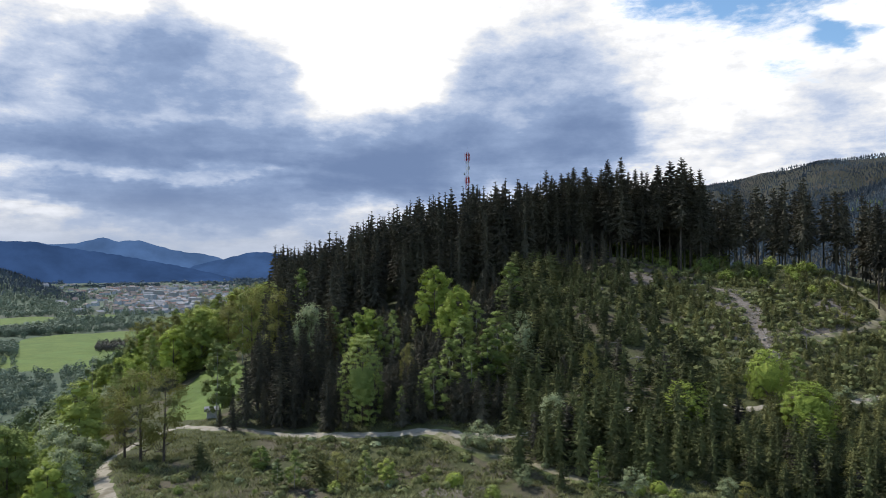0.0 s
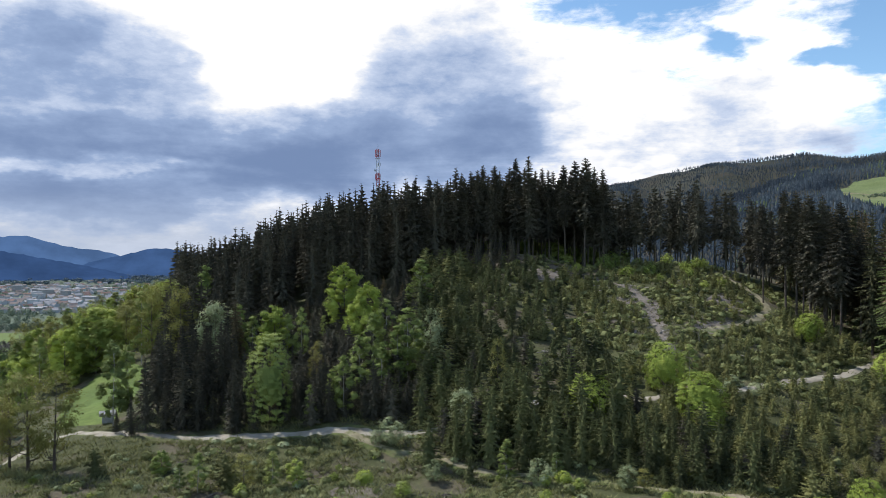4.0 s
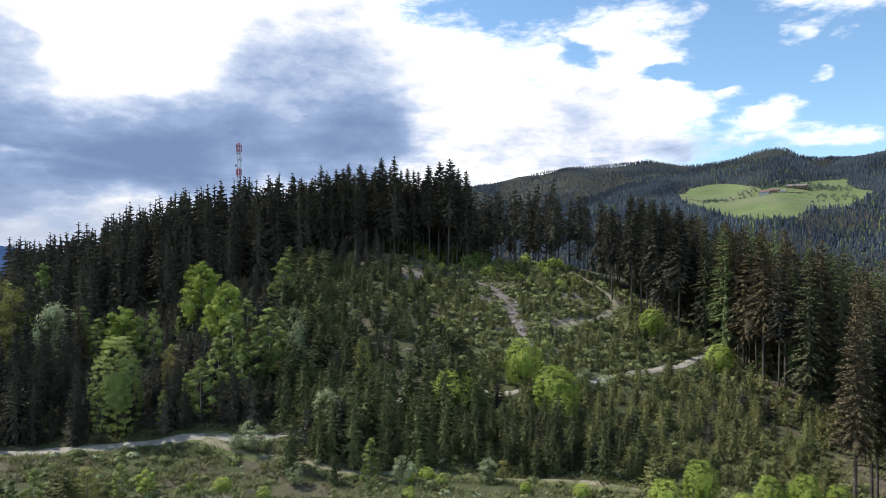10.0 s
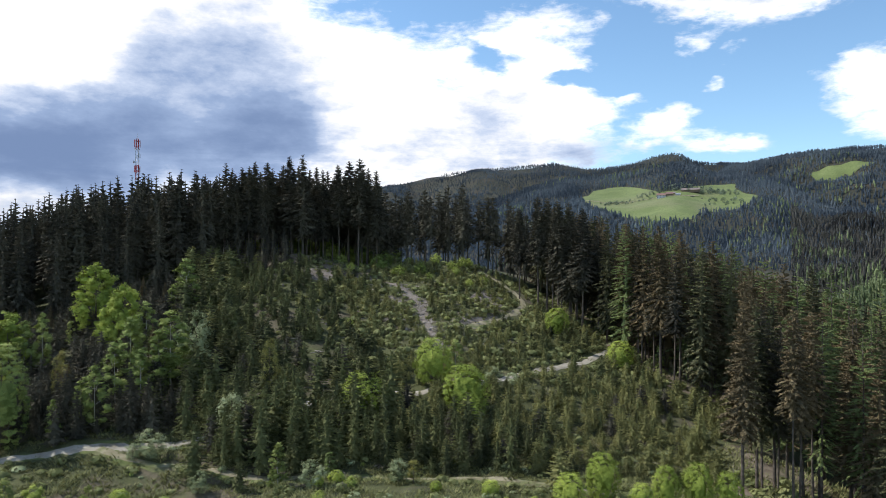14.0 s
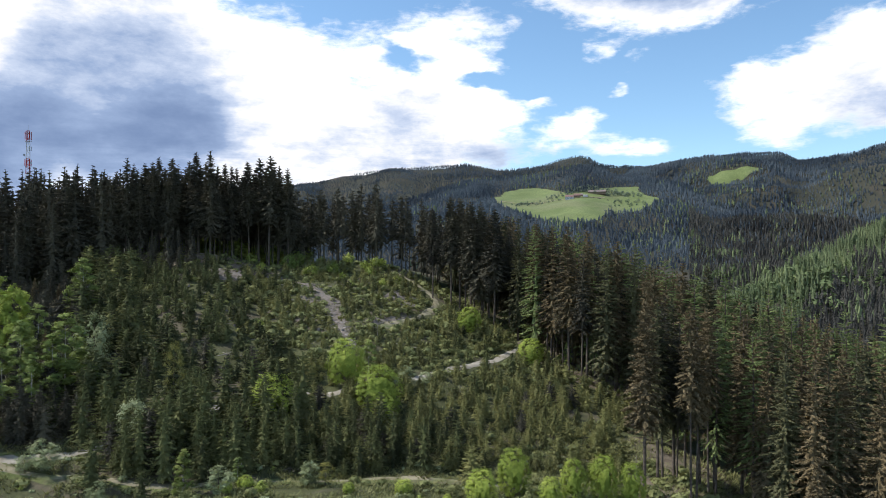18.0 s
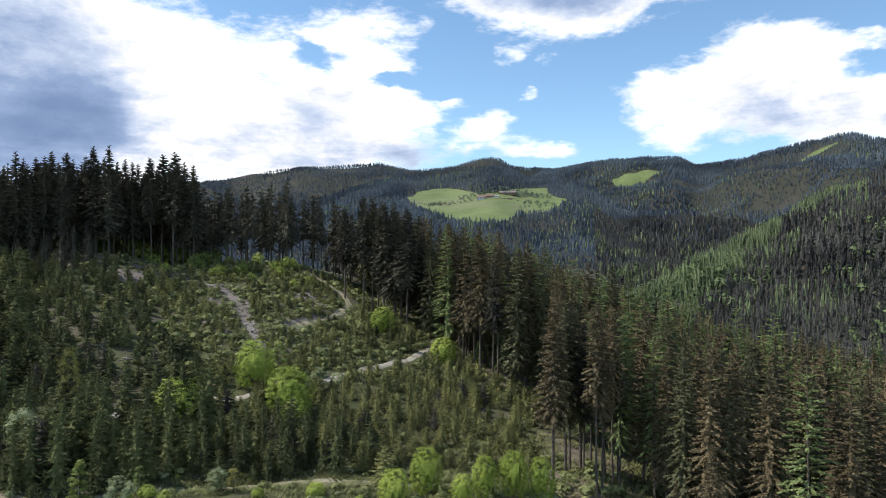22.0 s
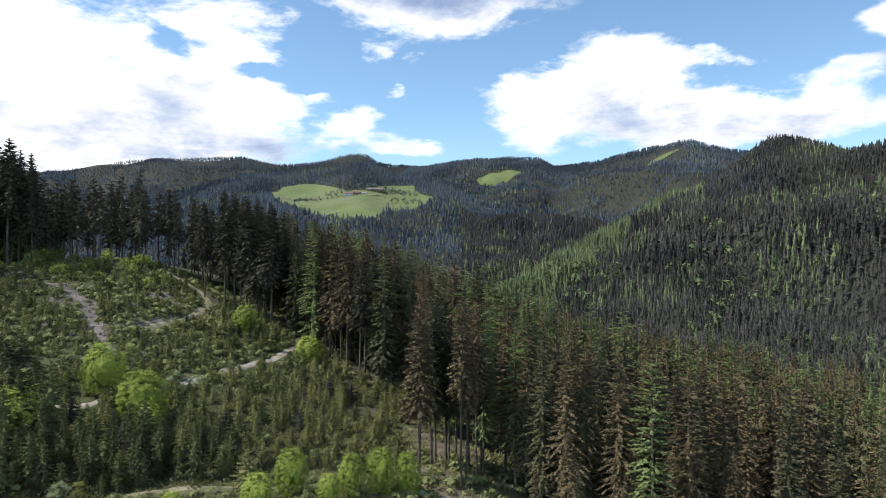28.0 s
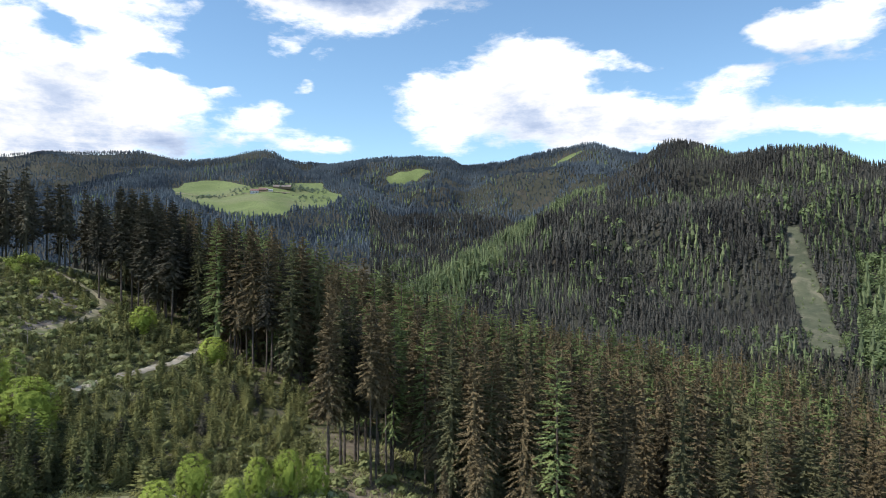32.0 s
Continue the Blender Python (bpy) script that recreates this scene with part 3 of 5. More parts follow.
for k_ in ([13.6, 184, 15.2, 190, 18, 196, 20.4, 199, 21, 194, 18.6, 189, 15.5, 183], [26.2, 159, 27.2, 165, 29.0, 171, 30.0, 170, 28.6, 163, 27.2, 158.5], [22.6, 170, 23.1, 178, 24.6, 172, 24.8, 160, 24.2, 158], [20.6, 161, 21.8, 165, 22.6, 160, 21.5, 158], [33.4, 181, 34.6, 186, 36, 183, 35, 178], [16.8, 188, 18.2, 195, 20.0, 192, 19.0, 186], [27.6, 176, 29.0, 186, 30.6, 184, 30.2, 176, 29, 172], [20.6, 168, 21.6, 178, 23.0, 176, 22.4, 166], [24.2, 186, 25.6, 192, 27, 188, 25.8, 183], [46.2, 101, 47.6, 106, 48.6, 102, 47.4, 97], [-2, 93, 0.5, 97, 2.5, 94, 1, 90]):
    patch("bare_earth", k_, EARTH, "patch of bare brown earth on the slope", 0.07, category="ground", keep_clear=False)


# ---- trees ----
def skirts(h, base, reach, tiers, sides, rng, power=0.8, skirt=0.55, droop=0.3, fill=0.82):
    """The closed inner mass of a spruce: ragged skirts of boughs, one over the other."""
    f = 1 - (1 - np.arange(tiers) / tiers) ** 0.85
    f = np.clip(f + rng.normal(0, 0.012, tiers), 0, 0.97)
    th = np.arange(sides)[None] * 2 * math.pi / sides + rng.uniform(0, 6, (tiers, 1)) + rng.uniform(-0.25, 0.25, (tiers, sides))
    rr = fill * reach * ((1 - f) ** power * np.minimum(1, skirt + 2.4 * f))[:, None] * rng.uniform(0.45, 1.1, (tiers, sides)) + 0.03 * reach
    ring = np.stack([np.cos(th) * rr, np.sin(th) * rr, base + (h - base) * f[:, None] - droop * 0.8 * rr + rng.uniform(-0.15, 0.15, (tiers, sides)) * (h - base) / tiers], -1)
    top = np.column_stack([0 * f, 0 * f, base + (h - base) * np.minimum(0.99, f + 1.9 / tiers * np.maximum(0.45, 1 - 0.6 * f))])
    V = np.concatenate([top[:, None], ring], 1).reshape(-1, 3)
    V[:, 2] = np.maximum(V[:, 2], 0.05)
    o = (np.arange(tiers) * (sides + 1))[:, None]
    j = np.arange(sides)[None]
    F = np.stack([o + 0 * j, o + 1 + j, o + 1 + (j + 1) % sides], -1).reshape(-1, 3)
    return V, F


def spruce_crown(h, base, reach, boughs, twigs, size, rng, droop=0.30, power=0.8, ragged=0.35, fan=0.75, skirt=0.55, core=0, fill=0.6, slim=0.24):
    """Drooping boughs set in loose whorls up the stem, each hung with small pointed twigs towards its end."""
    m = boughs
    f = 1 - (1 - (np.arange(m) + rng.random(m)) / m) ** 0.74
    tier = (h - base) / max(8, m // 7)
    zs = base + (h - base) * f
    zs = np.round(zs / tier) * tier + rng.normal(0, 0.28, m) * tier
    f = np.clip((zs - base) / (h - base), 0, 0.995)
    th = np.arange(m) * 2.39996 + rng.uniform(-0.6, 0.6, m)
    gaps = 1 + 0.16 * np.sin(th * 2 + f * 5 + rng.uniform(0, 6)) + 0.12 * np.sin(th * 3 - f * 11)
    L = reach * (1 - f) ** power * np.minimum(1, skirt + 2.4 * f) * rng.uniform(1 - ragged, 1.12, m) * gaps + 0.09 * size + 0.14
    d = np.stack([np.cos(th), np.sin(th)], 1)
    up = 0.55 * f - 0.05 + rng.uniform(-0.12, 0.12, m)
    k = twigs
    s = 0.22 + 0.84 * rng.random((m, k)) ** 0.6
    s[:, 0] = 1.0
    sg = np.where(np.arange(k) % 2, 1.0, -1.0)[None] * rng.uniform(0.15, 1.0, (m, k)) * fan
    sg[:, 0] = 0
    Ls = L[:, None] * s
    P = np.stack([d[:, :1] * Ls, d[:, 1:] * Ls, zs[:, None] + L[:, None] * (up[:, None] * s - droop * (1 - 0.6 * f)[:, None] * s * s)], -1)
    w = np.stack([d[:, :1] * 0.62 - d[:, 1:] * sg, d[:, 1:] * 0.62 + d[:, :1] * sg, (0.35 * f)[:, None] - rng.uniform(-0.1, 0.85, (m, k)) * (1 - 0.7 * f[:, None])], -1)
    w /= np.linalg.norm(w, axis=-1, keepdims=True)
    l = size * rng.uniform(0.65, 1.4, (m, k)) * np.minimum(1, 0.5 + L / 2.0)[:, None]
    face = np.stack([d[:, :1] + 0 * s, d[:, 1:] + 0 * s, 0.45 + 0.5 * rng.random((m, k))], -1)
    side = np.cross(w, face + rng.normal(0, 0.55, (m, k, 3)))
    side *= (slim * l / np.maximum(1e-6, np.linalg.norm(side, axis=-1)))[..., None]
    P = P - w * (0.35 * l)[..., None]
    T = np.stack([P - side, P + side, P + w * l[..., None]], 2).reshape(-1, 3)
    tips = []
    for j in range(5):
        o = np.array([math.cos(j * 2.4), math.sin(j * 2.4), 0]) * 0.05 * size
        tips += [[0, 0, h - 1.9 * size] + 2.4 * o, [0, 0, h - 1.5 * size] - 2.4 * o, [0, 0, h + 0.12 * size] + o]
    V = np.vstack([T, tips])
    V[:, 2] = np.clip(V[:, 2], 0.05, h + 0.15)
    F = np.arange(len(V)).reshape(-1, 3)
    if core:
        C, CF = skirts(h, base, reach, core, 8, rng, power, skirt, droop, fill)
        F = np.vstack([F, CF + len(V)])
        V = np.vstack([V, C])
    return V, F


def stem(h, r0, rng, sides=6, lean=0.02):
    n = 5
    z = np.linspace(0, 1, n)
    wob_ = np.cumsum(rng.normal(0, lean, (n, 2)), axis=0) * h * 0.08
    wob_ -= wob_[0]
    return tube(np.column_stack([wob_, z * h - 0.4 * (z == 0)]), r0 * (1 - z * 0.93), sides)


def leaf_crown(h, base, reach, clumps, leaves, size, rng, pointy=0.0, low=0.0, lobes=(22, 0.30, 0.46), heart=0.6):
    """Small leaves gathered in sprays over the lobes of an uneven crown, and the places of the sprays."""
    nl = lobes[0]
    u = (np.arange(nl) + rng.random(nl)) / nl
    th = np.arange(nl) * 2.4 + rng.uniform(-0.6, 0.6, nl)
    mid_ = 0.42 - 0.14 * pointy - low
    prof = np.sqrt(np.clip(1 - ((u - mid_) / (1 - mid_ + 0.02)) ** 2, 0.02, 1)) * (1 - pointy * 0.6 * u)
    lr = reach * rng.uniform(lobes[1], lobes[2], nl) * (0.55 + 0.45 * prof) * (1 - 0.25 * pointy)
    rad = np.maximum(0, reach * prof - lr * 0.8) * rng.uniform(0.7, 1.12, nl)
    zz = base + lr * 0.5 + (h - base - lr * 1.25) * u
    A = np.column_stack([np.cos(th) * rad, np.sin(th) * rad, zz])
    k = clumps * 2
    own = rng.choice(nl, k, p=lr**2 / (lr**2).sum())
    out = A[own] - [0, 0, base + (h - base) * 0.35]
    out /= np.maximum(0.3, np.linalg.norm(out, axis=1))[:, None]
    v = rng.normal(size=(k, 3)) + out * 0.9 + [0, 0, 0.25]
    v /= np.linalg.norm(v, axis=1)[:, None]
    C = A[own] + v * (lr[own] * rng.uniform(0.62, 1.1, k))[:, None]
    cs = reach * rng.uniform(0.7, 1.3, k) * 1.25 / np.sqrt(k)
    pick = rng.integers(k, size=leaves)
    P = C[pick] + rng.normal(size=(leaves, 3)) * cs[pick][:, None] * [1.0, 1.0, 0.62]
    P[:, 2] = np.clip(P[:, 2], base * 0.6 + 0.05, h * 1.02)
    n = v[pick] * 1.1 + [0, 0, 0.3] + rng.normal(0, 0.3, (leaves, 3))
    n /= np.linalg.norm(n, axis=1)[:, None]
    a = np.cross(n, rng.normal(size=(leaves, 3)))
    a /= np.linalg.norm(a, axis=1)[:, None]
    b = np.cross(n, a)
    s = size * rng.uniform(0.6, 1.3, leaves)[:, None]
    Q = np.stack([P - a * s - b * s * 0.45, P - a * s * 0.2 + b * s * 0.7, P + a * s], 1).reshape(-1, 3)
    leafy = join([(Q, np.arange(3 * leaves).reshape(-1, 3))] + [lump(A[j], lr[j] * heart, rng, 0.8) for j in range(nl if heart else 0)])
    return leafy, C[:: max(1, k // 60)]


def dome_crown(h, reach, leaves, size, rng):
    """A rounded, close crown of leafy sprays that comes down almost to the ground."""
    k = 300
    z = np.linspace(-0.75, 0.99, k) + rng.uniform(-0.01, 0.01, k)
    th = np.arange(k) * 2.39996 + rng.uniform(-0.3, 0.3, k)
    v = np.column_stack([np.cos(th) * np.sqrt(1 - z * z), np.sin(th) * np.sqrt(1 - z * z), z])
    o = rng.uniform(0, 6, 4)
    bump = 1 + 0.07 * np.sin(3 * th + o[0] + 2 * z) + 0.05 * np.sin(5 * th - 4 * z + o[1]) + 0.04 * np.sin(14 * z + o[2]) + rng.normal(0, 0.045, k)
    C = v * [reach, reach, h * 0.56] * bump[:, None] + [0, 0, h * 0.45]
    pick = rng.integers(k, size=leaves)
    P = C[pick] + rng.normal(size=(leaves, 3)) * reach * 0.065 * [1.0, 1.0, 0.55]
    P[:, 2] = np.clip(P[:, 2], 0.1, h * 1.02)
    n = v[pick] + [0, 0, 0.35] + rng.normal(0, 0.32, (leaves, 3))
    n /= np.linalg.norm(n, axis=1)[:, None]
    a = np.cross(n, rng.normal(size=(leaves, 3)))
    a /= np.linalg.norm(a, axis=1)[:, None]
    b = np.cross(n, a)
    s = size * rng.uniform(0.6, 1.3, leaves)[:, None]
    Q = np.stack([P - a * s - b * s * 0.45, P - a * s * 0.2 + b * s * 0.7, P + a * s], 1).reshape(-1, 3)
    I, IF = lump(np.zeros(3), 0.58, rng, 1.0)
    return join([(Q, np.arange(3 * leaves).reshape(-1, 3)), (I * [reach, reach, h * 0.5] + [0, 0, h * 0.45], IF)]), C[::8]


def limbs(h, base, C, rng, r0, sides=5):
    """A trunk with limbs that reach to the clumps."""
    V, F = stem(h * 0.88, r0, rng, 6, 0.05)
    nt = len(V)
    for c in C[:: max(1, len(C) // 14)]:
        z0 = max(base * 0.6, c[2] - np.hypot(c[0], c[1]) * 0.9 - 0.8)
        z0 = min(z0, h * 0.75)
        p0 = np.array([0, 0, z0])
        mid = (p0 + c) / 2 + np.array([0, 0, -0.06 * h])
        rr = r0 * 0.42 * (1 - z0 / h * 0.6)
        L, LF = tube([p0, mid, c], [rr, rr * 0.6, rr * 0.15], sides)
        root = int(np.argmin(((V[:nt] - p0) ** 2).sum(1)))
        F = np.vstack([F, LF + len(V), [[root, len(V), len(V) + 1]]])
        V = np.vstack([V, L])
    return V, F


class Kind:
    """A kind of tree in a few builds, each with trunk and crown meshes of a known height."""

    def __init__(self, name, label, category, group):
        self.name, self.label, self.category, self.group, self.builds = name, label, category, group, []

    def add(self, h, trunk, crown, bark, leaves):
        self.builds.append((h, mesh("trunk", *trunk, bark), mesh("crown", *crown, leaves)))
        return self

    def plant(self, x, y, h, rng, label="", which=None, spread=1.0, lift=0.0):
        bh, tm, cm = self.builds[int(rng.integers(len(self.builds))) if which is None else which]
        ob = thing(self.name, label or self.label, self.category, self.group)
        s = h / bh
        k = s * spread * rng.uniform(0.9, 1.12)
        ob.matrix_basis = Matrix.LocRotScale((x, y, float(ground(x, y)) - 0.1 + lift), Euler((rng.normal(0, 0.012), rng.normal(0, 0.012), rng.uniform(0, 6.28))), (k, k, s))
        part("trunk", tm, None, ob)
        part("crown", cm, None, ob)
        return ob


g = np.random.default_rng(5)
TALL = Kind("spruce", "tall dark green spruce with a bare lower trunk", "tree", "forest spruces")
for i in range(5):
    h = 28.0
    b = (0.24, 0.34, 0.18, 0.40, 0.30)[i] * h
    TALL.add(h, stem(h, 0.30, g), spruce_crown(h, b, (3.7, 3.3, 4.0, 3.1, 3.6)[i], 330, 24, 0.7, g, slim=0.19, power=(0.85, 0.75, 0.95, 0.7, 0.8)[i], core=16, fill=0.4), BARK, SPRUCE)
OLIVE = Kind("spruce", "tall olive-brown spruce hung with cones", "tree", "forest spruces")
for i in range(5):
    h = 26.0
    b = (0.16, 0.28, 0.22, 0.12, 0.34)[i] * h
    OLIVE.add(h, stem(h, 0.25, g), spruce_crown(h, b, (3.6, 3.0, 3.9, 3.3, 2.8)[i], 270, 30, 0.62, g, slim=0.16, droop=0.34, power=(1.0, 0.9, 1.1, 0.95, 0.85)[i], ragged=0.5, core=14, fill=0.3), BARK, SPRUCE_OLIVE if i % 2 else SPRUCE_BROWN)
HIGH = Kind("spruce", "tall spruce with a long bare trunk at the forest edge", "tree", "forest spruces")
for i in range(3):
    h = 28.0
    HIGH.add(h, stem(h, 0.21, g), spruce_crown(h, (0.36, 0.48, 0.42)[i] * h, (2.8, 2.4, 2.9)[i], 220, 26, 0.64, g, slim=0.18, droop=0.32, power=0.8, ragged=0.45, core=12, fill=0.3), BARK, SPRUCE_BROWN if i == 1 else SPRUCE)
DENSE = Kind("spruce", "dark green spruce, crowned almost to the ground", "tree", "forest spruces")
for i in range(4):
    h = 20.0
    DENSE.add(h, stem(h, 0.22, g), spruce_crown(h, 0.8 + 0.8 * i, 3.0 + 0.2 * i, 240, 18, 0.62, g, power=0.95, skirt=0.75, core=14, fill=0.45), BARK, SPRUCE if i < 3 else SPRUCE_BROWN)
LARCHES = Kind("larch", "fresh light green larch with drooping boughs", "tree", "larches")
for i in range(3):
    h = 25.0
    LARCHES.add(h, stem(h, 0.24, g), spruce_crown(h, h * (0.2, 0.3, 0.25)[i], (3.2, 2.8, 3.5)[i], 190, 34, 0.42, g, droop=0.30, power=0.62, ragged=0.55, fan=1.0, core=0), BARK, LARCH)
SAPLING = Kind("young_spruce", "young green spruce planted on the clearing", "tree", "young spruces")
for i in range(7):
    h = 5.0
    SAPLING.add(h, stem(h, 0.07, g, 5), spruce_crown(h, 0.15, 1.45 + 0.12 * (i % 4), 120, 17, 0.31, g, droop=0.08, power=0.66, skirt=0.85, core=10, fill=0.62), BARK, YOUNG if i < 4 else YOUNG_DARK if i < 6 else SPRUCE)
BEECHES = Kind("beech", "broad beech in fresh yellow-green leaf", "tree", "broadleaf trees")
for i in range(3):
    c, C = leaf_crown(14, 0.6, 4.3, 130, 11500, 0.20, g)
    BEECHES.add(14.0, limbs(14, 2.0, C, g, 0.24), c, BARK, BRIGHT if i == 0 else BEECH)
ROUND = Kind("beech", "rounded young beech in bright yellow-green leaf", "tree", "broadleaf trees")
for i in range(3):
    c, C = dome_crown(8, 3.9, 10500, 0.15, g)
    ROUND.add(8.0, limbs(8, 0.6, C, g, 0.14), c, BARK, BRIGHT)
BIRCHES = Kind("birch", "slender birch with a white trunk and light green leaves", "tree", "broadleaf trees")
for i in range(3):
    c, C = leaf_crown(14, 2.2, 2.5, 80, 7000, 0.17, g, pointy=0.5, heart=0.45)
    BIRCHES.add(14.0, limbs(14, 3.0, C, g, 0.12), c, BIRCH_BARK, FRESH if i == 0 else BIRCH)
WILLOWS = Kind("blossoming_tree", "small tree with pale silvery-green blossom", "tree", "broadleaf trees")
for i in range(2):
    c, C = leaf_crown(8, 0.8, 3.0, 60, 4200, 0.16, g, heart=0.35)
    WILLOWS.add(8.0, limbs(8, 1.2, C, g, 0.12), c, BARK, PALE)
OAKS = Kind("oak", "oak in thin bronze-green young leaf", "tree", "broadleaf trees")
for i in range(2):
    c, C = leaf_crown(16, 3.5, 4.2, 60, 5200, 0.16, g, heart=0)
    OAKS.add(16.0, limbs(16, 3.0, C, g, 0.26), c, BARK, OAK)
EGG = Kind("beech", "tall egg-shaped beech in pale fresh leaf", "tree", "broadleaf trees")
c, C = dome_crown(17, 4.3, 15000, 0.17, np.random.default_rng(77))
EGG.add(17.0, limbs(17, 1.5, C, np.random.default_rng(78), 0.25), c, BARK, FRESH)
BUSHES = Kind("bush", "low rounded bush in fresh green leaf", "bush", "bushes")
for i in range(4):
    c, C = leaf_crown(3.0, 0.1, 1.5 + 0.2 * i, 40, 1300, 0.13, g, heart=0.45)
    BUSHES.add(3.0, limbs(3, 0.3, C, g, 0.05, 4), c, BARK, BEECH if i % 2 else SHRUB)


def by_top(kind, a, top, r, rng, **kw):
    """Plants a tree at azimuth a, distance r, whose tip stands at the elevation top."""
    x, y = xy(a, r)
    x, y = float(x), float(y)
    return kind.plant(x, y, CAM_Z + r * float(tan(top)) - float(ground(x, y)) + 0.1, rng, **kw)


def many(kind_or_mesh, places, heights, rng, spread=1.0):
    """Joins copies of a low tree (V, F, height) at places into one triangle soup."""
    V, F, h0 = kind_or_mesh
    x, y = places
    n = len(x)
    z = ground(x, y)
    s = heights / h0
    th = rng.uniform(0, 6.28, n)
    k = s * spread * rng.uniform(0.8, 1.2, n)
    c, sn = np.cos(th) * k, np.sin(th) * k
    X = V[None, :, 0] * c[:, None] - V[None, :, 1] * sn[:, None] + x[:, None]
    Y = V[None, :, 0] * sn[:, None] + V[None, :, 1] * c[:, None] + y[:, None]
    Z = V[None, :, 2] * s[:, None] + z[:, None] - 0.2
    P = np.stack([X, Y, Z], -1).reshape(-1, 3)
    FF = (F[None] + (np.arange(n) * len(V))[:, None, None]).reshape(-1, 3)
    return P, FF


def far_spruce(boughs, twigs, size, tiers, sides, seed, h=22.0, reach=3.4):
    """A far spruce: ragged skirts hung with a few large twigs."""
    r_ = np.random.default_rng(seed)
    V, F = spruce_crown(h, 1.5, reach, boughs, twigs, size, r_, droop=0.3, power=0.78, ragged=0.3, skirt=0.75, core=0)
    C, CF = skirts(h, 0.5, reach, tiers, sides, r_, 0.8, 0.75, 0.3, 0.95)
    return np.vstack([V, C]), np.vstack([F, CF + len(V)]), h


def low_broadleaf(n, rng, h=12.0, reach=4.5, flake=0.42):
    """A far broadleaf tree: a loose heap of leafy flakes on a thin trunk."""
    v = rng.normal(size=(n, 3))
    v /= np.linalg.norm(v, axis=1)[:, None]
    P = v * [reach, reach, h * 0.48] * (1 + 0.16 * np.sin(v[:, :1] * 5 + 1) * np.sin(v[:, 1:2] * 6) + 0.12 * np.sin(v[:, 2:] * 7)) * rng.uniform(0.85, 1.0, (n, 1)) + [0, 0, h * 0.52]
    a = np.cross(v, rng.normal(size=(n, 3)))
    a = (a / np.linalg.norm(a, axis=1)[:, None] + rng.normal(0, 0.3, (n, 3))) * reach * flake * rng.uniform(0.8, 1.7, (n, 1))
    b = (np.cross(v, a) + rng.normal(0, 0.25 * reach * flake, (n, 3))) * rng.uniform(0.6, 1.1, (n, 1))
    V = np.stack([P + a, P + b, P - (a + b) * 0.6], 1).reshape(-1, 3)
    T, TF = tube([(0, 0, -0.3), (0, 0, h * 0.5)], [0.04 * reach, 0.02 * reach], 3)
    return (*join([(V, np.arange(3 * n).reshape(-1, 3)), (T, TF)]), h)


def mid(h, base, reach, boughs, twigs, size, seed, power=0.8, droop=0.3, core=10, fill=0.42):
    """A spruce of few, larger twigs, with its stem, for stands that are joined."""
    r_ = np.random.default_rng(seed)
    V, F = spruce_crown(h, base, reach, boughs, twigs, size, r_, droop=droop, power=power, skirt=0.75, core=core, fill=fill)
    T, TF = stem(h, 0.25 * h / 22, r_, 4)
    return np.vstack([V, T]), np.vstack([F, TF + len(V)]), h


def edge(a):
    """Distance of the forest's edge east of the clearing."""
    return curve(np.asarray(a, float), [32, 186, 35.4, 181, 38.9, 171, 41.4, 158, 45, 146, 47.8, 148])


def back_of_edge(x, y, margin):
    """Places that lie in the forest, where its edge is given."""
    a, r = np.degrees(np.arctan2(x, y)), np.hypot(x, y)
    return (a < 32.5) | (a > 47.8) | (r > edge(a) + margin)


# the dark forest on the hill
rng = np.random.default_rng(11)
for a, top, r in [(8.3, 7.3, 205), (9.6, 7.0, 212), (10.6, 7.5, 207), (11.6, 7.45, 203), (12.6, 7.3, 214), (13.4, 8.0, 205), (14.3, 8.15, 201), (15.3, 7.2, 212), (16.3, 6.9, 216), (17.2, 7.4, 205),
                  (17.9, 7.7, 210), (18.7, 7.9, 203), (19.4, 7.2, 208), (20.2, 7.0, 204), (12.2, 6.5, 221), (14.8, 6.7, 223), (18.2, 6.4, 224), (9.0, 6.5, 222), (6.9, 6.2, 218), (7.6, 6.3, 228),
                  (10.0, 6.6, 225), (11.0, 6.7, 219), (13.0, 6.9, 222), (16.8, 6.4, 226), (8.8, 6.9, 209), (10.1, 7.1, 204), (12.0, 7.0, 209), (13.9, 7.3, 212), (15.9, 7.0, 206), (16.6, 6.2, 209), (9.3, 5.6, 203), (11.2, 5.9, 201), (14.6, 6.0, 207), (33.3, 4.9, 166), (34.0, 4.75, 160), (34.9, 4.5, 168), (35.8, 4.4, 158), (36.8, 3.9, 163), (31.8, 3.9, 190)]:
    by_top(TALL, a, top, max(r, float(edge(a)) + rng.uniform(1, 6)) if 32 < a < 48 else r, rng)
fa = np.concatenate([np.arange(6.8, 20.4, 0.42), np.arange(7.0, 20.0, 0.5)])
ft = curve(fa, [6.8, 5.9, 9.6, 6.5, 11.6, 6.9, 14.3, 7.3, 16.3, 6.5, 18.7, 7.2, 20.4, 6.3]) - rng.uniform(0.0, 1.5, len(fa))
fr = rng.uniform(208, 226, len(fa))
fx, fy = xy(fa, fr)
CREST = [mid(22, 6.0 + 1.5 * s_, 3.3, 130, 14, 0.82, s_ + 80, 0.9) for s_ in range(3)]
stuff("spruce_forest", join([many(CREST[j], (fx[j::3], fy[j::3]), (CAM_Z + fr * tan(ft) - ground(fx, fy))[j::3], rng) for j in range(3)]), SPRUCE, "dense dark spruces on the hilltop", "forest")
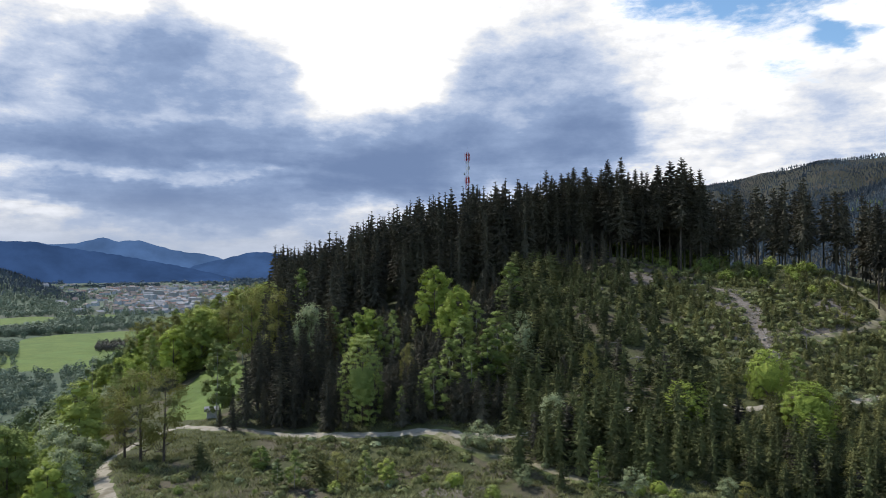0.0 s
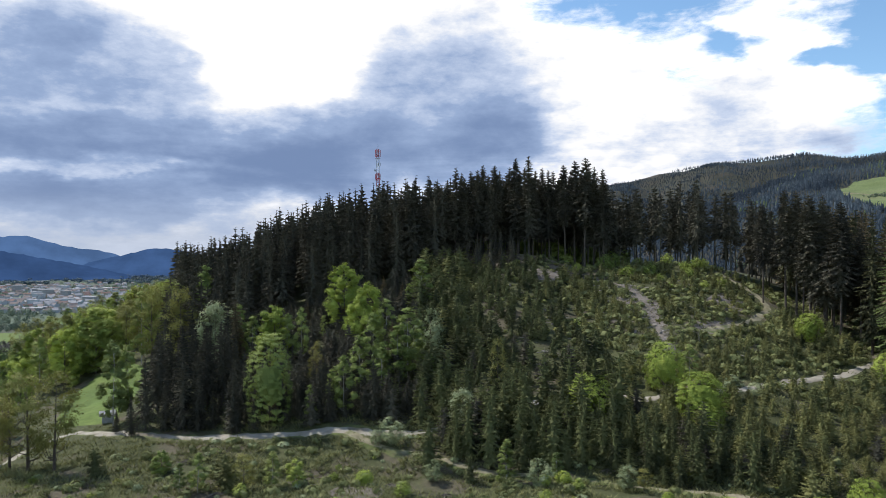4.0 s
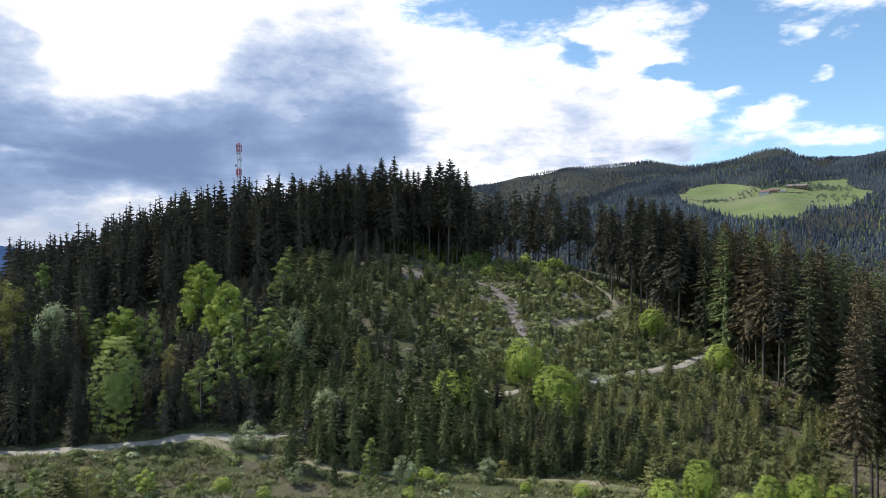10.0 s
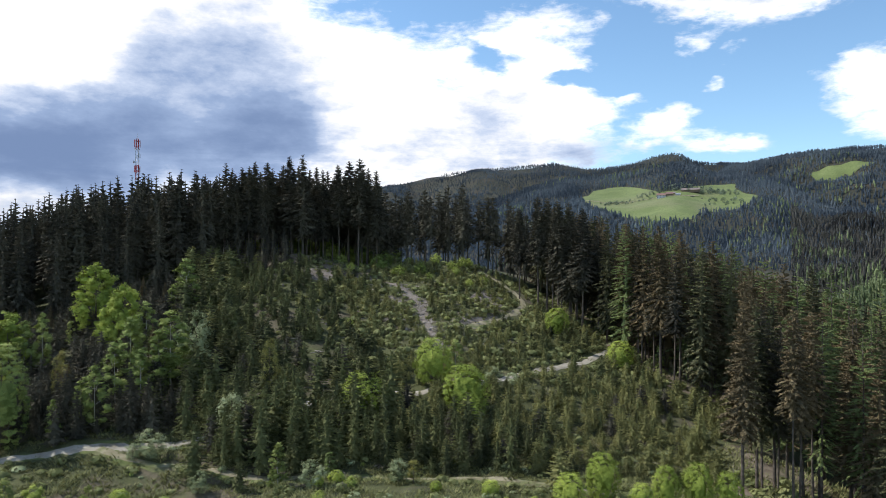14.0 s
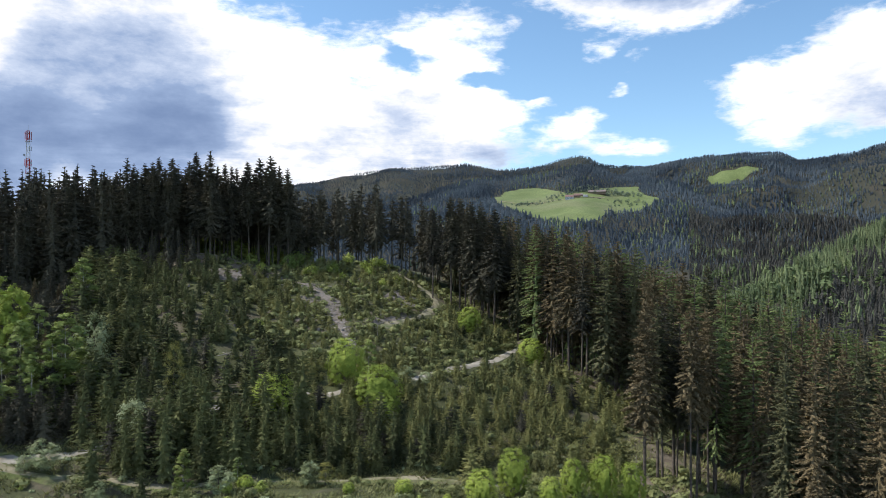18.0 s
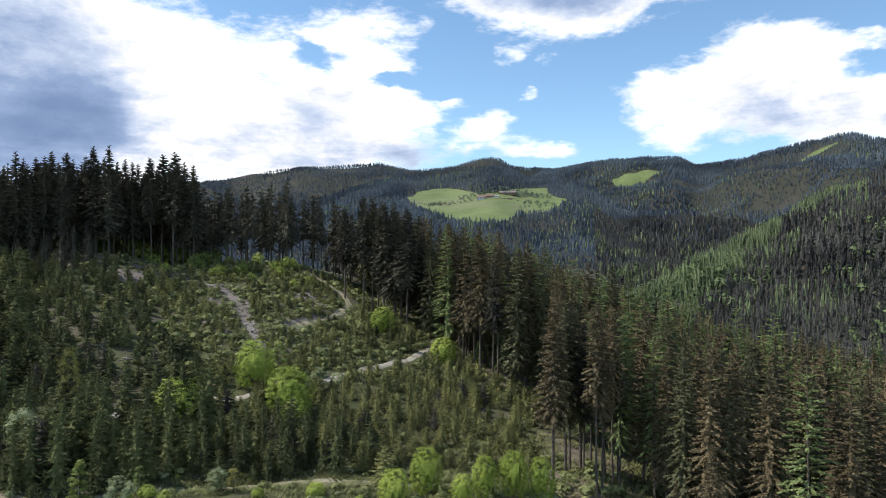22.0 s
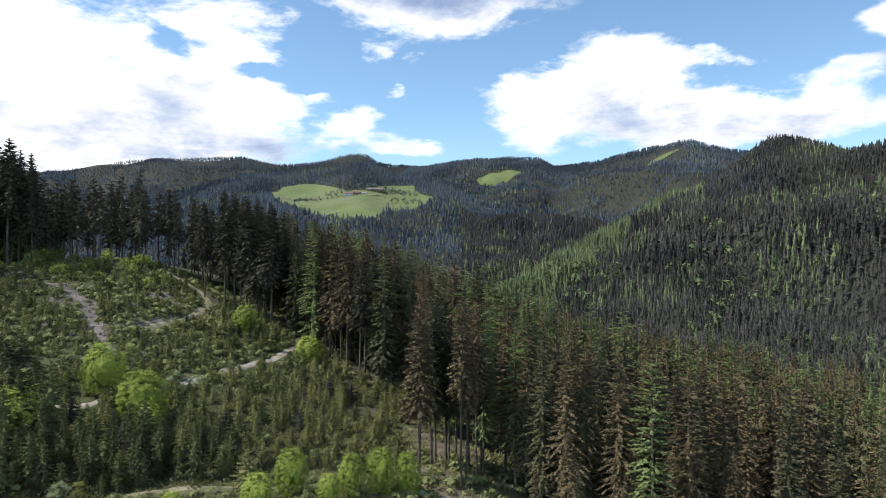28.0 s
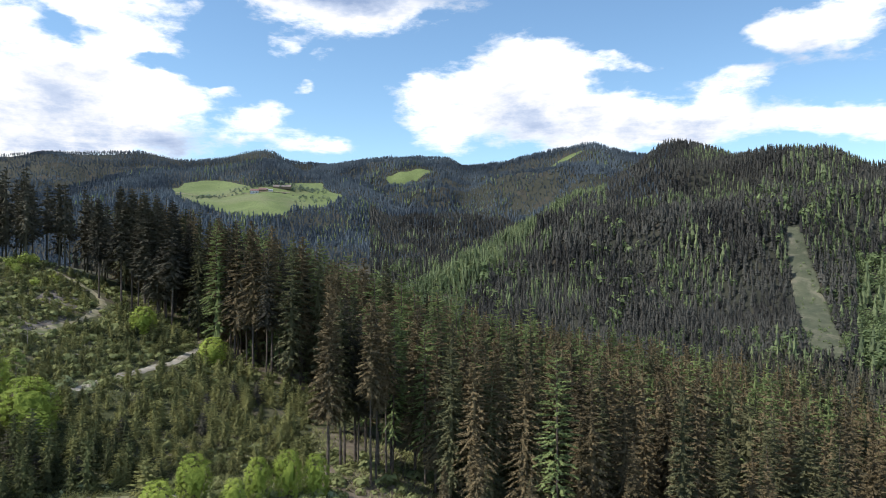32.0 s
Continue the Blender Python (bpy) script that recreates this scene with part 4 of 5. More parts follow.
for a, top, r in [(38.7, 3.3, 152), (40.2, 2.7, 158), (41.4, 2.5, 150), (42.8, 2.5, 146), (44.2, 2.15, 141), (45.6, 1.5, 145), (46.4, 1.3, 138), (47.7, 1.0, 136), (48.6, -3.6, 98), (49.6, -3.3, 104),
                  (50.8, -3.0, 108), (49.0, -1.0, 128), (51.4, -0.4, 142), (53.1, -0.4, 150), (58.5, -5.6, 100), (60.3, -6.3, 96), (62.0, -7.0, 98), (64.5, -7.4, 96), (70.0, -9.0, 97), (72.5, -9.3, 99)]:
    by_top(OLIVE, a, top, max(r, float(edge(a)) + rng.uniform(0, 4)) if a < 47.8 else r, rng)
for (a0, a1, r0, r1, gap, kind, h0, h1) in [(-15, -9, 127, 158, 4.6, DENSE, 11, 16.5), (-9, 4, 190, 205, 5.0, DENSE, 17, 22), (8, 20.5, 212, 226, 5.0, TALL, 20, 25), (34, 47.5, 146, 196, 5.2, HIGH, 24, 28), (39, 48, 152, 185, 8.5, LARCHES, 24, 28), (34, 47.5, 165, 205, 6.5, TALL, 23, 27), (48.8, 56, 99, 108, 4.4, HIGH, 21, 27), (55, 58, 100, 150, 5.2, OLIVE, 22, 28), (48.5, 54, 122, 150, 5.8, OLIVE, 21, 27), (49, 57, 108, 150, 10, LARCHES, 23, 27)]:
    x, y = scatter(a0, a1, r0, r1, gap, rng, 2.0)
    ok = back_of_edge(x, y, 6.0 if kind is LARCHES else 14.0 if kind is TALL and a0 > 30 else 0.5)
    if kind is HIGH and a0 == 34:
        ok &= ~back_of_edge(x, y, 16.0)
    x, y = x[ok], y[ok]
    if kind in (DENSE, TALL) and a0 > -15 or r0 == 122:
        full = [mid(22, (7.5 if a0 == 8 else 2.0) + 2 * s_, 3.2, 120, 15, 0.82, s_ + 60, 0.9) for s_ in range(3)]
        stuff("spruce_forest", join([many(full[j], (x[j::3], y[j::3]), rng.uniform(h0, h1, len(x[j::3])), rng) for j in range(3)]), SPRUCE_BROWN if r0 == 122 else SPRUCE, "tall dark spruces behind the forest's first row", "forest")
        continue
    for px, py in zip(x, y):
        kind.plant(float(px), float(py), rng.uniform(h0, h1), rng)
for a, top, r in [(67.1, -8.55, 92), (53.8, -6.2, 104), (40.0, 2.0, 165), (41.9, 1.9, 170), (52.2, -1.8, 140), (55.5, -2.6, 150), (60, -5.2, 125), (70, -7.5, 130), (78, -8.5, 160), (62.5, -4.2, 170), (56.8, -4.6, 118),
                  (43.5, 1.6, 168), (46.8, 0.6, 165), (48.3, 0.3, 170), (50.4, -0.6, 160), (54.6, -1.6, 165), (57.5, -2.9, 168), (59, -3.2, 172), (65, -4.6, 180), (73, -6.6, 175), (83, -9.4, 150), (51.6, -5.0, 112)]:
    by_top(LARCHES, a, top + 0.6, r, rng)
x, y = scatter(57, 93, 84, 122, 5.9, rng, 1.6)
for px, py in zip(x, y):
    d = math.hypot(px, py)
    OLIVE.plant(float(px), float(py), rng.uniform(9, 15) if d < 91 else rng.uniform(16, 27), rng)


BACK = [mid(22, 2 + s, 3.2, 130, 15, 0.8, s + 30, 1.0) for s in (1, 2, 3)]
BARE = [mid(22, 2.0 + 2.5 * s, 3.0, 110, 13, 0.85, s + 40, 0.85) for s in (1, 2, 3)]
MID = [mid(22, 2.0 + s, 3.7, 100, 14, 0.82, s, 1.05, 0.42) for s in (1, 2, 3)]
for k, (a0, a1, r0, r1, gap, h0, h1) in enumerate([(-13.5, 8, 196, 285, 5.0, 21, 26.5), (-14.5, -8, 172, 200, 4.8, 17, 22), (8, 21, 240, 262, 7, 16, 20), (20, 36, 208, 236, 6.2, 20, 25), (33, 58, 152, 260, 4.9, 19, 28), (58, 95, 122, 300, 5.8, 14, 28)]):
    x, y = scatter(a0, a1, r0, r1, gap, rng, 2.0)
    ok = back_of_edge(x, y, 14.0)
    x, y = x[ok], y[ok]
    VF = [many((BARE if k in (2, 3) else BACK if k == 0 else MID)[j], (x[j::3], y[j::3]), rng.uniform(h0, h1, len(x[j::3])), rng) for j in range(3)]
    if k > 3:
        stuff("spruce_forest", join(VF[:2]), SPRUCE_BROWN, "dense brownish spruce forest hung with cones", "forest")
        stuff("spruce_forest", VF[2], SPRUCE_OLIVE, "olive-green spruces in the dense forest", "forest")
    else:
        stuff("spruce_forest", join(VF), SPRUCE, "dense dark spruce forest covering the hill", "forest")
x, y = scatter(40, 95, 160, 290, 12.5, rng, 2.0)
MIDL = [mid(23, 3, 3.2, 90, 13, 0.8, s, 0.85) for s in (4, 5)]
stuff("larch_stand", join([many(MIDL[j], (x[j::2], y[j::2]), rng.uniform(22, 28, len(x[j::2])), rng) for j in range(2)]), LARCH, "light green larches standing among dark spruces", "forest")

# the clearing: planted young spruces, taller towards the forest road
px, py, ph = [], [], []
for a0, a1, r0, r1, gap, h0, h1 in [(6, 12, 106, 150, 3.5, 3.5, 7.5), (2, 6, 116, 150, 3.5, 3.5, 7), (12, 21, 103, 142, 3.3, 2.6, 6.2), (21, 47, 101, 137, 2.6, 1.8, 4.6), (8, 20, 144, 194, 2.9, 2.0, 4.8), (20, 33, 137, 206, 2.2, 1.2, 3.0), (5, 9, 150, 196, 3.2, 5, 9), (33, 41, 137, 182, 2.7, 2, 4.5), (41, 48, 130, 158, 2.6, 2, 4.5)]:
    x, y = scatter(a0, a1, r0, r1, gap, rng, 0.9)
    ok = ~back_of_edge(x, y, -1.0) | (np.degrees(np.arctan2(x, y)) < 32.5)
    x, y = x[ok], y[ok]
    bare = np.sin(x * 0.17 + 2) * np.sin(y * 0.21 + x * 0.05) > (1.1 if a0 < 20 else 0.62 if r0 > 136 else 0.85)
    px.append(x[~bare])
    py.append(y[~bare])
    ph.append(rng.uniform(h0, h1, len(x))[~bare])
x, y, h = np.concatenate(px), np.concatenate(py), np.concatenate(ph)
order = np.argsort(np.hypot(x, y) + rng.uniform(0, 30, len(x)))
for i in order[:300]:
    # towards the left most trees take the needles darkened for shade
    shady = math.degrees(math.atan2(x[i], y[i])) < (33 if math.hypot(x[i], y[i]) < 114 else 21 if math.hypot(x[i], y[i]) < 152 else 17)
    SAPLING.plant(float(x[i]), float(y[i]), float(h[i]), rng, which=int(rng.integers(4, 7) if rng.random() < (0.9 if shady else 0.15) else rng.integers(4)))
SMALL = [mid(5, 0.1, 1.65, 80, 13, 0.42, s, 0.66, 0.12, 9, 0.66) for s in (7, 8, 9)]
rest = order[300:]
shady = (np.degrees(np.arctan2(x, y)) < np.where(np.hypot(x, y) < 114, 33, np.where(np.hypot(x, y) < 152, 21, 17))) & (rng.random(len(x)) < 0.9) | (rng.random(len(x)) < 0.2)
# the dark stand's needles have shade mixed into their green
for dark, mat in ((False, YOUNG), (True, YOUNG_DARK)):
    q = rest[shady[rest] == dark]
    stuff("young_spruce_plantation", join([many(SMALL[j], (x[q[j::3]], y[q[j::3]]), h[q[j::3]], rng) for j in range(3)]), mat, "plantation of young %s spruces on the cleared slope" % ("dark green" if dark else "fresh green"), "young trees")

x, y = scatter(-9, 6, 119, 190, 3.2, rng, 0.8)
stuff("spruce_thicket", join([many(SMALL[j], (x[j::3], y[j::3]), rng.uniform(2.5, 6.5, len(x[j::3])), rng, 0.95) for j in range(3)]), SPRUCE, "thicket of shaded young spruces at the hill's foot", "young trees")

x, y = scatter(5.5, 21.5, 103.5, 117, 3.2, rng, 0.8)
ROW = [mid(10, 0.3, 2.5, 120, 14, 0.5, s, 0.72, 0.18, 11, 0.6) for s in (71, 72, 73)]
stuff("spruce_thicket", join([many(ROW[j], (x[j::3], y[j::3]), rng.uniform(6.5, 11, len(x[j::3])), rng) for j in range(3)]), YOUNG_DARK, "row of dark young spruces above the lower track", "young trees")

x, y = scatter(6.0, 13.0, 188, 206, 4.0, rng, 0.8)
stuff("spruce_thicket", join([many(ROW[j], (x[j::3], y[j::3]), rng.uniform(3, 9, len(x[j::3])), rng) for j in range(3)]), SPRUCE, "dark young spruces under the hilltop forest", "young trees")
x, y = scatter(19, 34, 101.5, 111, 3.0, rng, 0.8)
stuff("spruce_thicket", join([many(ROW[j], (x[j::3], y[j::3]), rng.uniform(4.5, 8, len(x[j::3])), rng) for j in range(3)]), YOUNG_DARK, "row of shade-darkened young spruces above the lower track", "young trees")

for a in np.arange(-14.2, 5.0, 1.15):
    r = float(curve(a, [-20, 140, -18.8, 134, -13.7, 124, -7.5, 117, -1.1, 115, 5, 114])) + rng.uniform(2.8, 6.0)
    x, y = xy(a + rng.uniform(-0.4, 0.4), r)
    if not -8.0 < a < -5.2:
        DENSE.plant(float(x), float(y), rng.uniform(5, 12), rng, which=0, spread=1.2)
    for k in range(2):
        x, y = xy(a + rng.uniform(-0.6, 0.6), r + rng.uniform(-1.5, 6))
        DENSE.plant(float(x), float(y), rng.uniform(2.5, 6), rng, which=0, spread=1.3)

# broadleaf trees
for kind, a, top, r, sp in [(EGG, -6.6, -6.1, 121, 0.95), (BEECHES, -6.1, -3.75, 150, 1.0), (BIRCHES, -4.1, -3.9, 148, 0.9), (BIRCHES, -7.9, -4.5, 156, 1.1), (BEECHES, -0.7, -0.4, 162, 0.9), (BEECHES, 1.2, -1.9, 150, 0.75), (BEECHES, 0.2, -3.4, 150, 0.7),
                            (BIRCHES, 5.5, -0.05, 168, 1.3), (BIRCHES, -5.2, -4.4, 148, 1.2), (BIRCHES, 2.7, -3.3, 146, 1.2), (BIRCHES, 3.6, -5.4, 129, 1.2), (BIRCHES, 5.4, -5.2, 137, 1.3), (BIRCHES, 2.3, -6.8, 125, 1.2), (BIRCHES, -1.6, -8.8, 120, 1.1), (BIRCHES, 0.6, -6.2, 128, 1.2), (BIRCHES, 4.4, -3.95, 132, 1.3), (WILLOWS, 6.2, -4.2, 137, 0.65), (BIRCHES, -0.7, -7.8, 119, 1.25), (BIRCHES, 1.6, -4.4, 133, 1.1), (OAKS, -3.0, -6.6, 132, 0.6), (BIRCHES, 6.3, -7.8, 129, 1.2),
                            (BIRCHES, -3.4, -10.0, 119, 1.0), (OAKS, 11.7, -6.4, 122, 0.6), (WILLOWS, 8.9, -10.5, 112, 0.9), (BIRCHES, -11.4, -0.5, 188, 0.9), (OAKS, -14.0, -1.6, 176, 0.8), (OAKS, -13.2, -2.2, 170, 0.8), (OAKS, -15.2, -2.0, 182, 0.9), (WILLOWS, -10.6, -3.4, 165, 0.8), (WILLOWS, -9.6, -4.2, 162, 0.7), (BIRCHES, -15.9, -2.4, 186, 1.0), (BIRCHES, -8.9, -3.6, 164, 0.9), (WILLOWS, -10.1, -3.6, 178, 0.8), (WILLOWS, 3.0, -12.7, 108.5, 1.3), (WILLOWS, 1.8, -13.6, 109, 1.2),
                            (ROUND, 24.7, -6.6, 128, 0.8), (ROUND, 19.1, -9.25, 116, 0.95), (ROUND, 27.4, -8.8, 120, 1.0), (ROUND, 28.0, -10.9, 117, 0.85), (BIRCHES, 26.6, -6.6, 132, 1.2), (ROUND, 39.7, -6.6, 156, 1.05), (BIRCHES, 42.6, -6.8, 160, 1.2), (ROUND, 34.8, -4.1, 168, 0.9),
                            (WILLOWS, 29.6, -8.8, 129, 1.2), (WILLOWS, 31.2, -9.2, 131, 1.3), (OAKS, 29.8, -3.2, 172, 1.5), (BIRCHES, 22.0, 0.0, 202, 2.2), (BIRCHES, 7.8, -1.0, 182, 1.0), (ROUND, 38.4, -15.2, 92, 0.62), (ROUND, 35.8, -16.8, 89, 0.8), (ROUND, 43.2, -15.8, 90, 0.66),
                            (ROUND, 45.5, -15.4, 91, 0.55), (ROUND, 47.7, -15.8, 92, 0.6), (ROUND, 41.3, -17.2, 88, 0.8)]:
    by_top(kind, a, top, r, rng, spread=sp, which=0 if kind in (BEECHES, BIRCHES) else None)
for kind, a, top, r in [(OAKS, -21.6, -7.9, 118), (OAKS, -23.2, -7.9, 120), (OAKS, -24.3, -8.5, 126), (BIRCHES, -17.8, -6.0, 138), (BIRCHES, -16.8, -6.4, 141), (BEECHES, -27.3, -8.6, 138), (WILLOWS, -27.0, -12.5, 118),
                        (DENSE, -17.6, -11.0, 131), (DENSE, -16.6, -10.2, 128), (DENSE, -15.6, -7.5, 130)]:
    by_top(kind, a, top, r, rng)
for a0, a1, r0, r1, gap, h0, h1 in [(-36, -26.6, 90, 200, 5.6, 6, 12), (-24, -13, 196, 258, 6.5, 12, 17), (-30, -23, 150, 240, 8, 8, 13), (-8, 5, 120, 188, 6.0, 4.5, 8.5)]:
    x, y = scatter(a0, a1, r0, r1, gap, rng, 2.5)
    for qx, qy in zip(x, y):
        p = [0.0, 0.05, 0.01, 0.0, 0.94] if a0 == -8 else [0.32, 0.38, 0.12, 0.1, 0.08]
        (BEECHES, BIRCHES, OAKS, WILLOWS, DENSE)[int(rng.choice(5, p=p))].plant(float(qx), float(qy), rng.uniform(h0, h1), rng)
for a, top, r in [(15.5, -17.0, 96), (17.0, -16.6, 97), (25.0, -17.6, 93), (33, -18.6, 90), (0.9, -16.7, 97), (29.5, -17.5, 93)]:
    by_top(ROUND, a, top, r, rng, spread=1.15, label="rounded young beech bush in bright leaf")
for a, top, r, kind in [(-11.9, -14.6, 99, BIRCHES), (-9.9, -14.7, 100, SAPLING), (-8.5, -14.9, 99, OAKS), (-6.3, -14.9, 98, BIRCHES), (-4.6, -15.6, 98, BEECHES), (12.4, -14.3, 97, BIRCHES), (16.4, -15.2, 98, BIRCHES), (6.5, -16.0, 97, WILLOWS),
                        (15.0, -15.8, 96, WILLOWS), (23.2, -16.0, 97, OAKS), (22.0, -15.9, 98, WILLOWS), (-14.5, -14.2, 108, BEECHES), (-19.0, -13.6, 112, SAPLING), (-13.2, -15.2, 100, BIRCHES), (35.0, -15.0, 97, SAPLING), (9.5, -15.6, 97, SAPLING)]:
    by_top(kind, a, top, r, rng, spread=1.25, label="small young tree growing beside the track")
x, y = scatter(-24, 50, 84, 116, 3.6, rng, 0.8)
for qx, qy in list(zip(x, y))[::3][:130]:
    BUSHES.plant(float(qx), float(qy), 0.5 + 1.7 * rng.random() ** 2, rng)
x, y = scatter(9, 22, 217, 230, 4.4, rng)
for qx, qy in zip(x, y):
    BUSHES.plant(float(qx), float(qy), rng.uniform(3.5, 6.5), rng, which=1)
x, y = scatter(17, 30, 193, 207, 5.5, rng)
for qx, qy in zip(x, y):
    BUSHES.plant(float(qx), float(qy), rng.uniform(1.6, 4.2), rng, which=1)
x, y = scatter(18, 34, 138, 206, 11.0, rng)
for qx, qy in zip(x, y):
    BUSHES.plant(float(qx), float(qy), rng.uniform(1.0, 2.6), rng)

COVER = [low_broadleaf(80, np.random.default_rng(s), 1.2, 0.8, 0.24) for s in (11, 12, 13)]
for (a0, a1, r0, r1, gap, h0, h1), mat in (((7, 17, 160, 207, 2.6, 0.5, 1.3), SHRUB), ((17, 41, 134, 207, 2.0, 0.5, 1.5), SHRUB), ((-24, 50, 84, 120, 3.0, 0.4, 1.2), SHRUB), ((46, 58, 86, 112, 2.2, 0.5, 1.6), SHRUB), ((41, 49, 146, 178, 2.6, 0.5, 1.5), SHRUB), ((-24, 50, 84, 120, 4.5, 0.4, 1.0), PALE), ((12, 34, 140, 205, 5.0, 0.4, 1.2), BIRCH)):
    x, y = scatter(a0, a1, r0, r1, gap, rng, 0.6)
    ok = np.sin(x * 0.25 + 2) * np.sin(y * 0.31 + x * 0.07) < 0.45
    x, y = x[ok], y[ok]
    stuff("low_scrub", join([many(COVER[j], (x[j::3], y[j::3]), rng.uniform(h0, h1, len(x[j::3])), rng, 1.2) for j in range(3)]), mat, "low leafy scrub scattered over the open slope", "scrub")

# herbs, brambles and grass over the open ground
def tuft(seed, n=14):
    r_ = np.random.default_rng(seed)
    th, l = r_.uniform(0, 6.28, n), r_.uniform(0.35, 0.8, n)
    d = np.column_stack([np.cos(th), np.sin(th), 0 * th])
    s = np.column_stack([-np.sin(th), np.cos(th), 0 * th]) * 0.07
    b = d * r_.uniform(0, 0.45, (n, 1))
    tip = b + d * (l * 0.6)[:, None] + [0, 0, 1] * (l * 0.8)[:, None]
    return np.stack([b - s, b + s, tip], 1).reshape(-1, 3), np.arange(3 * n).reshape(-1, 3), 0.6


for a0, a1, r0, r1, gap, h0, h1 in [(-24, 57, 84, 122, 0.75, 0.35, 0.9), (-25, -6, 118, 142, 0.9, 0.3, 0.8), (20, 46, 122, 206, 1.3, 0.4, 0.9), (-36, -24, 90, 150, 1.2, 0.4, 1.0)]:
    x, y = scatter(a0, a1, r0, r1, gap, rng, 0.2)
    ok = np.sin(x * 0.33 + 1.5 * np.sin(y * 0.21)) * np.sin(y * 0.37 + x * 0.1) < 0.62
    x, y = x[ok], y[ok]
    stuff("undergrowth", join([many(tuft(j), (x[j::3], y[j::3]), rng.uniform(h0, h1, len(x[j::3])), rng, 1.3) for j in range(3)]), HERB, "brambles, herbs and grass on the open slope", "undergrowth")

# far woods
NEAR_LOWS = [far_spruce(16, 3, 1.9, 6, 7, s) for s in (21, 22, 23, 24)]
LOWS = [far_spruce(8, 2, 2.6, 4, 6, s) for s in (1, 2, 3, 4)]
LOWER = [far_spruce(3, 2, 3.2, 3, 5, s) for s in (5, 6, 7)]
DECI_NEAR = [low_broadleaf(130, np.random.default_rng(s), flake=0.17) for s in (4, 5, 6)]
DECI = [low_broadleaf(44, np.random.default_rng(s), flake=0.28) for s in (1, 2, 3)]


def in_sight(x, y, h):
    """Trees that no nearer rise of the land hides."""
    z = ground(x, y) + h - CAM_Z
    r = np.hypot(x, y)
    ok = np.ones(len(x), bool)
    for f in np.linspace(0.3, 0.97, 36):
        ok &= z / r > (ground(x * f, y * f) - CAM_Z) / (r * f) - 0.004
    return ok


def on_spur(x, y):
    """Which places lie along the crest of the near spur."""
    a, r = np.degrees(np.arctan2(x, y)), np.hypot(x, y)
    top = curve(a, RIDGES["right"]["crest"])
    ragged = 18 * np.sin(x * 0.05 + 2 * np.sin(y * 0.03))
    return (a > 51) & (a < 71) & (r < top + 25) & (r > top - curve(a, [51, 190, 58, 150, 64, 90, 71, 45]) + ragged)


def woods(name, kinds, a0, a1, r0, r1, gap, h0, h1, mat, label, keep=1.0, spread=1.0, clump=0.0, anywhere=False, crest=None):
    x, y = scatter(a0, a1, r0, r1, gap, rng, 0.0, anywhere)
    ok = rng.random(len(x)) < keep
    if clump:
        ok &= np.sin(x / clump + 1.7 * np.sin(y / clump * 0.8)) * np.sin(y / clump * 1.3 + np.sin(x / clump * 0.7)) + rng.normal(0, 0.15, len(x)) > 0.22
    if crest is not None:
        ok &= on_spur(x, y) == crest
    x, y = x[ok], y[ok]
    stand = np.sin(x * 0.021 + 2 * np.sin(y * 0.011)) * np.sin(y * 0.017 + 1.5 * np.sin(x * 0.013))
    h = rng.uniform(h0, h1, len(x)) * (0.88 + 0.22 * np.tanh(stand * 4))
    ok = in_sight(x, y, h)
    x, y, h = x[ok], y[ok], h[ok]
    n = len(kinds)
    return stuff(name, join([many(kinds[j], (x[j::n], y[j::n]), h[j::n], rng, spread) for j in range(n)]), mat, label, "forest")


woods("spruce_forest", NEAR_LOWS, 30, 95, 285, 600, 6.0, 14, 21, SPRUCE, "spruce forest falling away into the side valley", 0.9, 1.15)
woods("mountain_forest", NEAR_LOWS, 52, 88.4, 590, 860, 5.6, 13, 23, FAR_SPRUCE, "dark spruce forest at the mountain's foot", 0.85, 1.3, crest=False)
woods("mountain_forest", LOWS, 52, 93, 860, 1540, 5.9, 12, 22, FAR_SPRUCE, "dark spruce forest on the near mountain side", 0.85, 1.35, crest=False)
woods("mountain_forest", LOWS, 52, 93, 590, 1400, 7.0, 14, 26, FAR_LARCH, "light green larches among the dark spruces", 0.5, 1.1, 47)
woods("mountain_forest", DECI, 52, 93, 590, 1100, 10, 11, 20, SLOPE_WOOD, "light green broadleaf trees on the mountain side", 0.35, 1.0, 75)
woods("mountain_forest", DECI_NEAR, 60, 93, 560, 670, 9, 9, 15, SLOPE_WOOD, "light green broadleaf trees along the valley bottom", 0.7)
woods("mountain_forest", DECI_NEAR, 86.3, 93, 600, 900, 7, 6, 13, SLOPE_WOOD, "fresh green broadleaf thicket beside the cleared strip", 0.85)
woods("mountain_forest", NEAR_LOWS, 52, 72, 640, 1320, 6.5, 15, 22, FAR_LARCH, "light green larches along the crest of the spur", 1.0, 1.1, crest=True)
woods("mountain_forest", LOWER, 12, 76, 1100, 2480, 7.6, 9, 15, HAZED_SPRUCE, "spruce forest tinted with blue haze round the mountain farm", 0.92, 1.75)
woods("mountain_forest", LOWER, 30, 72, 1100, 2200, 10, 10, 16, FAR_LARCH, "larches in the mountain forest", 0.3, 1.6, 83)
woods("mountain_forest", LOWER, 0, 62, 2300, 3000, 8.5, 8, 13, HAZED_SPRUCE, "spruce forest on the distant mountain ridge", 0.95, 1.9)
woods("mountain_forest", LOWER, -40, -27, 2150, 2750, 9.5, 10, 15, HAZED_SPRUCE, "dark forest on the slope above the town", 0.9, 1.5)
woods("valley_woods", DECI_NEAR, -36, -12, 262, 420, 8, 7, 12, SLOPE_WOOD, "light green trees on the slope below the road", 0.8)
